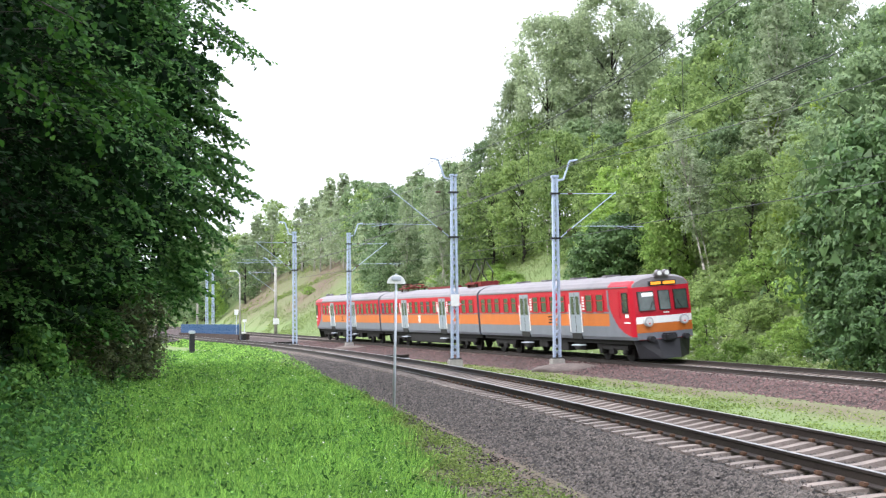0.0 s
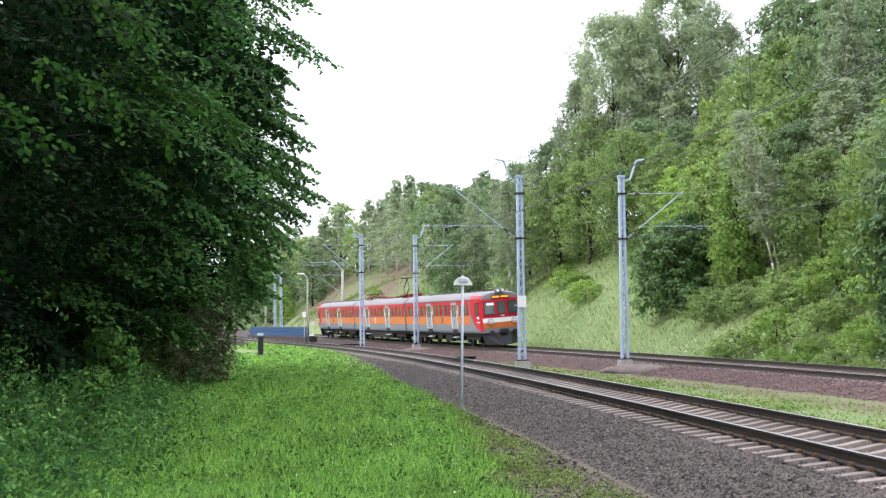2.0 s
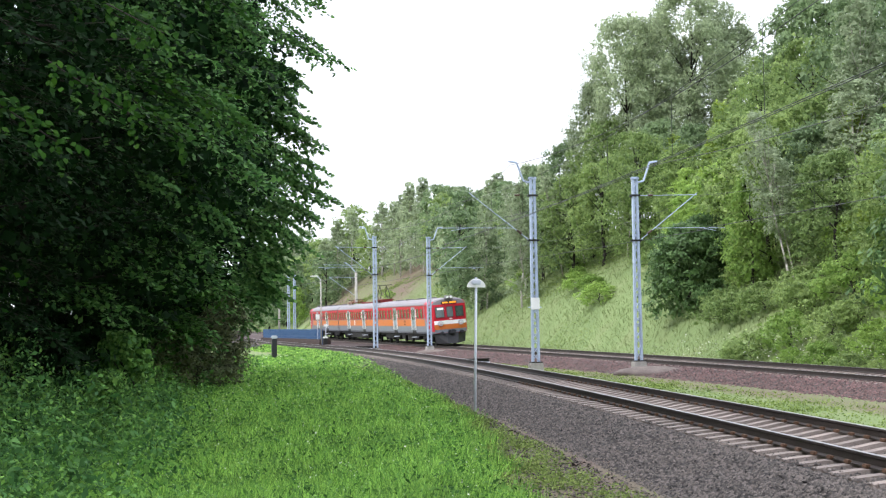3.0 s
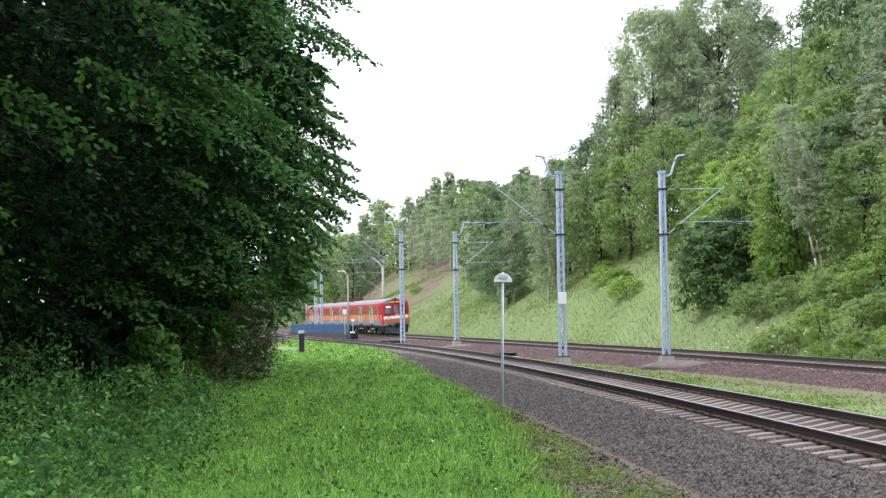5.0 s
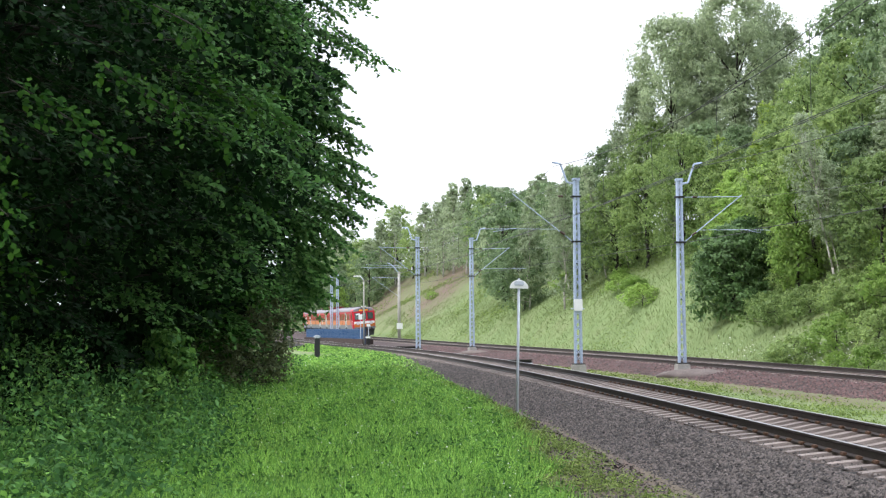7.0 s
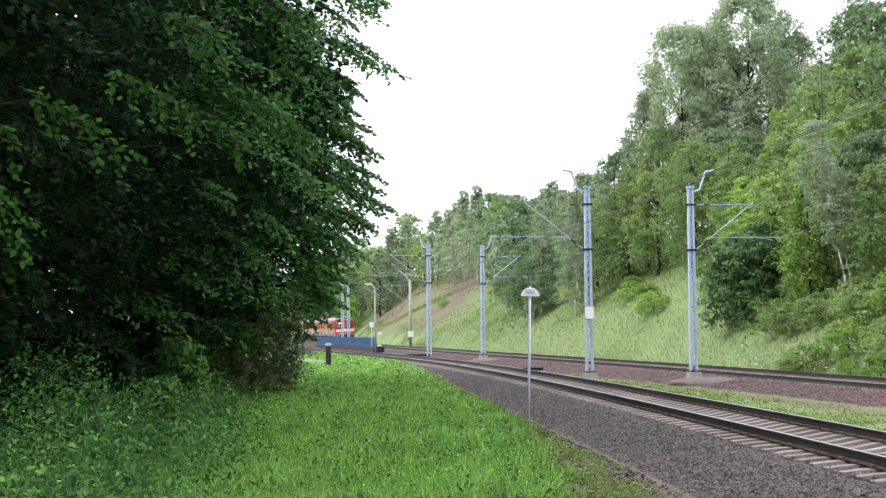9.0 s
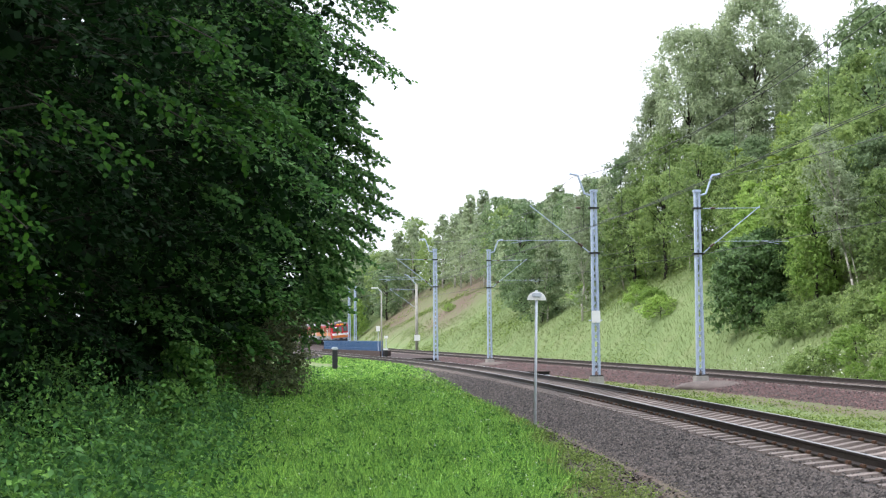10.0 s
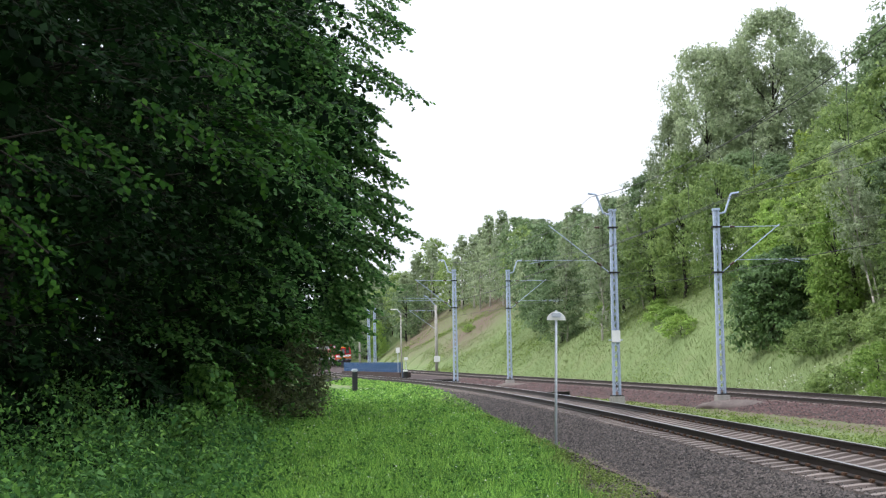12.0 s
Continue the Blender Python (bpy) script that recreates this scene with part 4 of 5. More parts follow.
def tree_kind(name, label, category, seed, radius, height, base, clumps, per, spread, leaf, size, shape, bark=None, trunk_r=0.16, lean=0.0, droop=0.2, kite=False, limbs=14, flat=0.6, hang=0.0, fill=7):
    """A tree or shrub: tapered trunk with limbs, and a crown of separate leaves."""
    r = np.random.RandomState(seed)
    tree = new(name)
    c, pts, nrm = crown_points(r, radius, height, base, clumps, per, spread, shape, flat, hang)
    pts[:, 0] += lean * np.maximum(pts[:, 2], 0)
    faces = leaf_faces(r, pts, nrm, size, droop=droop, kite=kite)
    if fill:
        deep = np.repeat(c, fill, 0) * np.array([0.9, 0.9, 1]) + r.normal(size=(len(c) * fill, 3)) * spread * 0.32 - np.array([0, 0, spread * 0.25])
        deep[:, 0] += lean * np.maximum(deep[:, 2], 0)
        faces = np.concatenate([faces, leaf_faces(r, deep, unit(r, len(deep)), size * 1.6, 0.8, 0.2, kite)])
    me = soup("crown", faces, M_LEAF[leaf])
    crown = new("crown", me)
    crown.parent = tree
    bm = bmesh.new()
    top = base + height * 0.85
    prev, pr = Vector((0, 0, -0.5)), trunk_r
    path = [prev]
    for i in range(1, 7):
        t = i / 6
        q = Vector((lean * top * t + r.normal() * 0.12, r.normal() * 0.12, top * t))
        rod(bm, prev, q, pr, max(trunk_r * (1 - t * 0.85), 0.02), 7)
        prev, pr = q, max(trunk_r * (1 - t * 0.85), 0.02)
        path.append(q)
    for j in range(limbs):
        q = c[r.randint(len(c))]
        z = min(max(q[2] * 0.72, base * 0.6), top * 0.95)
        a = Vector((lean * z, 0, z))
        rod(bm, a, Vector((q[0] + lean * q[2], q[1], q[2])), trunk_r * 0.32, 0.015, 5)
    part("trunk", bm, bark or M_BARK, tree, smooth=True)
    tagged(tree, label, category)
    return tree


ROUND = lambda t: math.sqrt(max(0.02, 1 - (2 * t - 0.85) ** 2 / 1.35))
TALL = lambda t: max(0.12, (0.45 + 1.3 * t) if t < 0.38 else 0.95 - 0.75 * ((t - 0.38) / 0.62) ** 1.6)
CONE = lambda t: max(0.1, 1 - 0.85 * t)
POPLAR = lambda t: math.sqrt(max(0.05, 1 - (2 * t - 0.95) ** 2 / 1.12)) if t > 0.2 else 0.8
SPIRE = lambda t: max(0.08, min(0.6 + 1.6 * t, 1.12 - 0.98 * t))
DOME = lambda t: math.sqrt(max(0.03, 1 - t * t * 0.95))

KINDS = {
    "poplar": tree_kind("tree", "tall dense grey-green poplar with drooping foliage above the cutting", "tree", 11, 4.3, 14.8, 3.6, 560, 46, 0.95, "grey", 0.24, POPLAR, M_BARK, 0.2, 0, 0.9, limbs=6, hang=0.9),
    "aspen": tree_kind("tree", "tall grey-green broadleaf tree on the cutting slope", "tree", 1, 3.4, 13.5, 2.4, 280, 36, 0.9, "grey", 0.23, TALL, M_BARK, 0.2, hang=0.4),
    "aspen2": tree_kind("tree", "tall slender grey-green tree on the cutting slope", "tree", 2, 2.9, 12.5, 1.2, 170, 30, 0.75, "grey", 0.24, SPIRE, M_BIRCH, 0.14, 0.03),
    "maple": tree_kind("tree", "dense mid-green broadleaf tree in the hillside wood", "tree", 3, 3.7, 9.8, 1.2, 240, 36, 0.95, "mid", 0.24, ROUND, M_BARK, 0.2),
    "maple2": tree_kind("tree", "broad mid-green tree in the hillside wood", "tree", 4, 3.2, 8.4, 0.9, 200, 36, 0.9, "mid", 0.23, ROUND, M_BARK, 0.17, 0.04),
    "alder": tree_kind("tree", "dark green alder tree in the hillside wood", "tree", 12, 3.2, 9.0, 0.6, 230, 36, 0.9, "deep", 0.24, ROUND, M_BARK, 0.17),
    "far_maple": tree_kind("tree", "mid-green tree of the distant wood above the cutting", "tree", 15, 3.5, 9.6, 0.9, 130, 22, 1.05, "mid", 0.4, ROUND, M_BARK, 0.2, fill=3),
    "far_alder": tree_kind("tree", "dark green tree of the distant wood above the cutting", "tree", 16, 3.2, 9.4, 0.5, 130, 22, 1.05, "deep", 0.4, ROUND, M_BARK, 0.2, fill=3),
    "far_aspen": tree_kind("tree", "slender grey-green tree of the distant wood", "tree", 17, 2.6, 11.0, 1.0, 110, 20, 0.85, "grey", 0.36, SPIRE, M_BIRCH, 0.15, fill=3),
    "bright": tree_kind("tree", "young bright-green tree among the shrubs", "tree", 5, 2.1, 6.0, 0.8, 150, 32, 0.65, "bright", 0.2, TALL, M_BARK, 0.1),
    "yellow": tree_kind("tree", "young yellow-green maple among darker trees", "tree", 13, 1.7, 7.0, 0.8, 130, 32, 0.6, "yellow", 0.2, SPIRE, M_BARK, 0.1),
    "shrub": tree_kind("shrub", "rounded bright-green shrub on the grassy slope", "shrub", 6, 2.0, 2.4, 0.1, 90, 30, 0.55, "bright", 0.17, DOME, M_BARK, 0.07),
    "bramble": tree_kind("shrub", "low tangled mid-green bramble at the foot of the cutting", "shrub", 14, 2.0, 1.7, 0.0, 90, 34, 0.5, "mid", 0.15, DOME, M_BARK, 0.05),
    "hazel": tree_kind("shrub", "dark green dense hazel shrub", "shrub", 7, 2.7, 5.2, 0.0, 240, 34, 0.7, "dark", 0.22, ROUND, M_BARK, 0.09),
    "birch": tree_kind("birch_tree", "slender birch with a pale leaning trunk", "tree", 8, 1.5, 6.6, 3.4, 120, 30, 0.55, "grey", 0.18, TALL, M_BIRCH, 0.075, -0.17, hang=0.4, fill=2),
}
for k, ob in KINDS.items():
    ob["group"] = "trees and shrubs of the cutting"


def on_slope(s, d):
    """A place d metres beyond the far track's centre at arc length s, on the ground."""
    p = FAR.beside(s, d)
    return p.x, p.y, float(ground_z(p.x, p.y))


used = set()


def plant(kind, x, y, z, scale, turn, tall=1.0):
    ob = KINDS[kind]
    if kind in used:
        ob = copy_thing(ob, Matrix.Identity(4))
    used.add(kind)
    ob.location, ob.rotation_euler, ob.scale = (x, y, z - 0.1), (0, 0, radians(turn)), (scale, scale, scale * tall)
    return ob


# trees that stand out of the wood: kind, place, height scale, width scale
STAND = (
    ("poplar", 15.0, 120, 1.06, 1.08), ("poplar", 9.4, 121, 1.08, 0.95), ("aspen", 6.3, 122, 1.0, 0.75), ("aspen", 19.4, 121, 0.9, 0.9), ("poplar", 12.4, 125, 0.98, 0.8), ("poplar", 17.4, 124, 0.88, 0.7),
    ("alder", 4.1, 124, 1.2, 0.9), ("alder", 1.9, 127, 1.1, 0.9), ("maple", 7.2, 118, 1.08, 0.8), ("maple2", 6.6, 114, 0.95, 0.85), ("maple2", 4.2, 119, 0.95, 0.9),
    ("alder", 11.6, 114, 0.95, 0.9), ("bright", 10.8, 111, 1.0, 1.1), ("yellow", 12.6, 112, 0.95, 1.1), ("alder", 13.6, 108, 0.8, 0.8),
    ("yellow", 15.2, 104, 1.1, 0.95), ("yellow", 14.1, 100, 0.85, 1.1), ("yellow", 13.0, 97, 0.7, 1.0), ("birch", 14.9, 77.0, 1.0, 1.0), ("birch", 15.3, 78.0, 0.75, 0.7),
    ("maple2", 19.5, 107, 1.0, 1.0), ("maple2", 19.6, 91.5, 1.1, 1.0), ("maple", 17.4, 99, 0.85, 0.85), ("alder", 23.8, 105, 1.45, 1.3), ("alder", 21.8, 106, 1.3, 1.1), ("alder", 27.0, 101, 1.5, 1.3),
    ("alder", 21.5, 86, 1.25, 1.1), ("aspen", 24.5, 90, 0.9, 1.0), ("maple2", 17.5, 83.5, 0.9, 0.9), ("aspen2", 18.7, 77.5, 0.65, 1.1), ("yellow", 20.6, 72, 0.95, 1.3), ("yellow", 19.2, 79, 0.9, 1.0),
    ("maple2", 16.5, 73.2, 0.75, 0.75), ("yellow", 18.2, 71.8, 0.75, 0.9), ("alder", 16.6, 79.5, 0.8, 0.7),
    ("hazel", 10.4, 86.0, 1.05, 1.0), ("hazel", 11.5, 87.5, 0.95, 0.85), ("bright", 12.9, 90.0, 0.95, 1.25), ("bright", 11.6, 93.0, 0.85, 1.1), ("bright", 14.0, 93.0, 0.9, 1.2),
    ("hazel", 17.9, 54.5, 1.65, 1.35), ("alder", 18.6, 58.5, 1.1, 1.0), ("alder", 20.2, 60.5, 1.2, 1.0), ("hazel", 16.7, 51.5, 0.85, 0.8), ("hazel", 16.9, 55.0, 0.7, 0.8),
    ("birch", 3.6, 121, 1.0, 1.0), ("birch", 0.4, 124, 1.0, 1.0), ("birch", 5.5, 120, 0.9, 0.9),
    ("far_aspen", -24.0, 232, 1.05, 1.1), ("far_aspen", -20.5, 233, 1.0, 1.0), ("far_aspen", -34.0, 250, 1.15, 1.2), ("far_aspen", -36.5, 252, 1.0, 1.2), ("far_aspen", -12.0, 205, 0.95, 1.0),
)


def clear_of_stand(x, y, room):
    return all((x - a) ** 2 + ((y - b) * 0.6) ** 2 > room * room for _, a, b, _, _ in STAND)


def plant_hill():
    r = random.Random(21)
    for n, (kind, x, y, tall, wide) in enumerate(STAND):
        plant(kind, x, y, float(ground_z(x, y)), wide, 0 if kind == "birch" else n * 77 % 360, tall / wide)
    # the wood along the crest and the upper slope, lower where the cutting runs off
    s = FAR.of_y(52)
    while s < FAR.of_y(400):
        y = FAR.at(s).y
        first = np.interp(y, [40, 80, 100, 110, 117, 128, 138, 150, 168, 185, 236, 248], [9.5, 11, 14, 13.5, 9, 8, 9.5, 11.5, 16, 18.5, 19, 6.5])
        d = first + r.uniform(0, 1.5)
        size = np.interp(y, [60, 95, 112, 150, 230, 250], [0.92, 0.85, 0.78, 0.88, 0.92, 1.1])
        while d < first + np.interp(y, [40, 100, 130, 240, 250], [15, 12, 9, 9, 13]):
            deep_in = d > first + 4
            if y < 105:
                kinds = ["maple", "maple2", "alder", "aspen2", "maple2", "bright", "alder"] if deep_in else ["bright", "maple2", "yellow", "maple2", "bright"]
            elif y < 240:
                kinds = ["far_alder", "far_aspen", "far_maple", "far_alder", "far_aspen"] if y > 140 else ["maple2", "alder", "aspen", "alder"] if deep_in else ["aspen2", "alder", "birch", "maple2", "birch", "alder"] if y < 145 else ["bright", "far_maple", "far_alder", "far_maple", "birch"]
            else:
                kinds = ["far_maple", "far_alder", "far_aspen"] if deep_in else ["far_alder", "far_alder", "bright"]
            x, yy, z = on_slope(s + r.uniform(-2, 2), d)
            kind, grow, turn, tall = r.choice(kinds), size * r.uniform(0.8, 1.15), r.uniform(0, 360), r.uniform(0.8, 1.2)
            d += r.uniform(5.0, 6.5)
            if -0.27 * yy < x < 0.35 * yy + 2 and clear_of_stand(x, yy, 1.9):
                plant(kind, x, yy, z, grow, turn, tall)
        s += 5.2 if y < 130 else 6.5
    # brambles and shrubs at the foot of the slope, thick nearest the camera
    s = FAR.of_y(42)
    while s < FAR.of_y(100):
        y = FAR.at(s).y
        for d in (4.8, 6.4, 8.6, 11.0, 13.5):
            if y > 66 and d < 5 or y > 72 and d < 8 or y > 80 and d < 10.5 or y > 88 and d < 13:
                continue
            x, yy, z = on_slope(s + r.uniform(-1, 1), d + r.uniform(-1, 1))
            kind, grow, turn = r.choice(["shrub", "bramble", "bright"] if d > 10 else ["bramble", "bramble", "shrub"]), r.uniform(0.75, 1.15) * (0.5 if d < 5 else 0.75 if d < 8 else 0.95), r.uniform(0, 360)
            if x < 0.345 * yy + 1.5 and clear_of_stand(x, yy, 1.0):
                plant(kind, x, yy, z, grow, turn)
        s += 2.5
    for y, d in ((108, 11), (112, 12.5), (116, 14), (124, 12), (150, 13), (166, 16), (185, 12), (100, 9.5), (104, 10.5)):
        x, yy, z = on_slope(FAR.of_y(y), d)
        plant("shrub", x, yy, z, r.uniform(0.5, 0.85), r.uniform(0, 360), 0.8)


plant_hill()


def edge_x(y):
    """Foot of the wood at the meadow's edge."""
    return np.interp(y, [5, 21, 35, 50, 75, 140], [-3.8, -6.2, -9.6, -12.9, -15.0, -34])


def spray_tree(x, y, rad, h, base, sprays, per, leaf, seed):
    """A broadleaf tree hung with layered sprays: each spray is a drooping twig with leaves on both sides."""
    r = np.random.RandomState(seed)
    tree = tagged(new("tree"), "dark green broadleaf tree overhanging the meadow edge", "tree", "trees at the meadow edge")
    # trees on the open side take the lit leaf colour, the rest the shaded one
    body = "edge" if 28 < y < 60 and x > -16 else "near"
    boughs = sprays // 13
    pick = np.repeat(np.arange(boughs), 13)
    sprays = len(pick)
    t = (r.rand(boughs) ** 0.9)[pick]
    ang = (r.rand(boughs) * 6.283)[pick]
    shape = np.interp(t, [0, 0.12, 0.3, 0.5, 0.75, 1.0], [0.38, 0.62, 0.92, 1.0, 0.8, 0.25])
    wob = 1 + 0.12 * np.sin(ang * 4 + t * 11) + 0.10 * np.sin(ang * 7 - t * 17 + seed)
    q = np.sqrt(r.uniform(0.42, 1.0, boughs))[pick]
    start = np.stack([np.cos(ang) * rad * shape * wob * q, np.sin(ang) * rad * shape * wob * q, base + h * t], -1)
    reach, sway = r.rand(sprays) * 1.5 - 1.0, r.normal(size=sprays) * 0.3
    drop = r.uniform(-0.75, 0.0, boughs)[pick]
    start = start + np.stack([np.cos(ang) * reach - np.sin(ang) * sway, np.sin(ang) * reach + np.cos(ang) * sway, drop * reach + 0.08 * r.normal(size=sprays)], -1)
    out = np.stack([np.cos(ang + r.normal(size=sprays) * 0.5), np.sin(ang + r.normal(size=sprays) * 0.5), r.uniform(-0.55, 0.12, sprays)], -1)
    out /= np.linalg.norm(out, axis=1, keepdims=True)
    length = r.uniform(0.5, 1.25, sprays) * (leaf / 0.1) ** 0.5
    k = np.linspace(0, 1, per)
    along = np.repeat(k[None], sprays, 0)
    flatn = np.array([0, 0, 1.0]) - out * out[:, 2:3]
    flatn /= np.linalg.norm(flatn, axis=1, keepdims=True)
    side = np.cross(out, flatn)
    sgn = np.where(np.arange(per) % 2 == 0, 1.0, -1.0)[None, :, None]
    c = start[:, None] + out[:, None] * (length[:, None] * along)[..., None]
    c = c + side[:, None] * sgn * (leaf * 0.5 + 0.2 * length[:, None] * (1 - along) * r.rand(sprays, per))[..., None]
    c[..., 2] -= 0.25 * length[:, None] * along ** 2
    c = c.reshape(-1, 3) + r.normal(size=(sprays * per, 3)) * leaf * 0.3
    a = (out[:, None] * 0.8 + side[:, None] * sgn * 0.75 + np.array([0, 0, -0.35])).reshape(-1, 3) + 0.35 * r.normal(size=(sprays * per, 3))
    nn = np.repeat(flatn, per, 0) + 0.45 * r.normal(size=(sprays * per, 3))
    a -= nn * np.sum(a * nn, 1, keepdims=True) / np.sum(nn * nn, 1, keepdims=True)
    a /= np.linalg.norm(a, axis=1, keepdims=True)
    nn /= np.linalg.norm(nn, axis=1, keepdims=True)
    b = np.cross(nn, a)
    s = leaf * r.uniform(0.65, 1.25, (len(c), 1))
    mid = c + a * s * 0.08
    quad = np.stack([c - a * s * 0.5, mid + b * s * 0.34 - nn * s * 0.06, c + a * s * 0.55, mid - b * s * 0.34 - nn * s * 0.06], 1)
    # young marks the boughs given the nearlit colour, painted as lit
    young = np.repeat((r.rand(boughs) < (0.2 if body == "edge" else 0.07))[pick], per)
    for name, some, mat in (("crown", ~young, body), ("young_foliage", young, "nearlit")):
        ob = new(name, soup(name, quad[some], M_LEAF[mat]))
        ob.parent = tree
    twig_end = start + out * length[:, None] * 0.95 - np.array([0, 0, 0.22]) * length[:, None]
    thick = flatn * 0.006 * (leaf / 0.1)
    wide = side * 0.006 * (leaf / 0.1)
    tw = np.concatenate([np.stack([start + thick, start - thick, twig_end], 1), np.stack([start + wide, start - wide, twig_end], 1)])
    ob = new("fine_branching", soup("fine_branching", tw, M_BARK))
    ob.parent = tree
    tagged(ob, kind="stuff")
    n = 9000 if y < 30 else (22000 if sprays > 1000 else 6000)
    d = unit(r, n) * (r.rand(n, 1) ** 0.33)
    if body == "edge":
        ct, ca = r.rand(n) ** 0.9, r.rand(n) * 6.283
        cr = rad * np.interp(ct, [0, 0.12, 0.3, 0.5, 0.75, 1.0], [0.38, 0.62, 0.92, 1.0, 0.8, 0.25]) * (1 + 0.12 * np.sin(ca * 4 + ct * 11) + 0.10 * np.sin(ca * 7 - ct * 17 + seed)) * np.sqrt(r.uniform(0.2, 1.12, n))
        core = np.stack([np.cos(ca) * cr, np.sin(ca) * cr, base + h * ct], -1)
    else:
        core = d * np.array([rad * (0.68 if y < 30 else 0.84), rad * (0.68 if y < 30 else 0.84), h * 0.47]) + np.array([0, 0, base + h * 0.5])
    # inner leaves get the near-black colour, painting the shade inside the crown
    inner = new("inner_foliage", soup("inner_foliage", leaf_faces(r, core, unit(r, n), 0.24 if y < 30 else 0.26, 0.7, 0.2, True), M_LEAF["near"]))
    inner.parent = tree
    bm = bmesh.new()
    prev, pr = Vector((0, 0, -0.5)), 0.26
    for i in range(1, 7):
        v = Vector((r.normal() * 0.1, r.normal() * 0.1, (base + h * 0.85) * i / 6))
        nr = 0.26 * (1 - i / 7)
        rod(bm, prev, v, pr, nr, 8)
        prev, pr = v, nr
    for i in range(0, sprays, max(1, sprays // 60)):
        e = Vector(start[i])
        if e.z > base + 1.5:
            rod(bm, Vector((0, 0, max(base + 1.0, e.z * 0.8))), e * 0.85, 0.035, 0.01, 5)
    part("trunk", bm, M_BARK, tree, smooth=True)
    tree.location = (x, y, float(ground_z(x, y)))
    return tree


# The default nearlit colour paints these boughs as lit before the dark crown.
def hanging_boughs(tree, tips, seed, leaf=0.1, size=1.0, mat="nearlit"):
    """Leafy boughs that droop out of the crown towards the meadow, in the tree's own space."""
    r = np.random.RandomState(seed)
    for tip in tips:
        tip = np.array(tip) - np.array(tree.location)
        k = r.uniform(0.8, 1.2) * size
        root = tip + np.array([-1.05 * k, 0.35 + 0.4 * r.normal(), (0.45 + 0.4 * r.rand()) * k])
        faces = []
        twigs = 9 if size < 1.3 else 14
        for i in range(twigs):
            u = (i + 0.5) / twigs
            a = root + (tip - root) * u + np.array([0, 0, 0.10 * math.sin(u * 3)])
            d = (tip - root) / np.linalg.norm(tip - root)
            side = np.array([-d[2], r.normal() * 0.5, d[0]]) * (1 if i % 2 else -1) * (0.55 if i % 2 == 0 else 0.3)
            d = d * 0.8 + side + np.array([0.1, 0, -0.35])
            d /= np.linalg.norm(d)
            n = 16 if size < 1.3 else 24
            q = np.linspace(0.05, 1, n)[:, None]
            c = a + d * q * (0.42 + 0.15 * r.rand()) * size + r.normal(size=(n, 3)) * 0.03 * size
            nn = np.array([0.25, -0.75, 0.75]) + 0.4 * r.normal(size=(n, 3))
            nn /= np.linalg.norm(nn, axis=1, keepdims=True)
            ax = d + np.array([0, 0, -0.35]) + 0.45 * r.normal(size=(n, 3))
            ax -= nn * np.sum(ax * nn, 1, keepdims=True)
            ax /= np.linalg.norm(ax, axis=1, keepdims=True)
            bx = np.cross(nn, ax)
            s = leaf * r.uniform(0.7, 1.2, (n, 1))
            faces.append(np.stack([c - ax * s * 0.5, c - ax * s * 0.12 + bx * s * 0.33, c + ax * s * 0.22 + bx * s * 0.26, c + ax * s * 0.6, c + ax * s * 0.22 - bx * s * 0.26, c - ax * s * 0.12 - bx * s * 0.33], 1))
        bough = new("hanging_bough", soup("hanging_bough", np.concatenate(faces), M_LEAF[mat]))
        bough.parent = tree
        tagged(bough, kind="stuff")
        part("twig", rods([(root, tip)], 0.008, 5), M_BARK, bough)


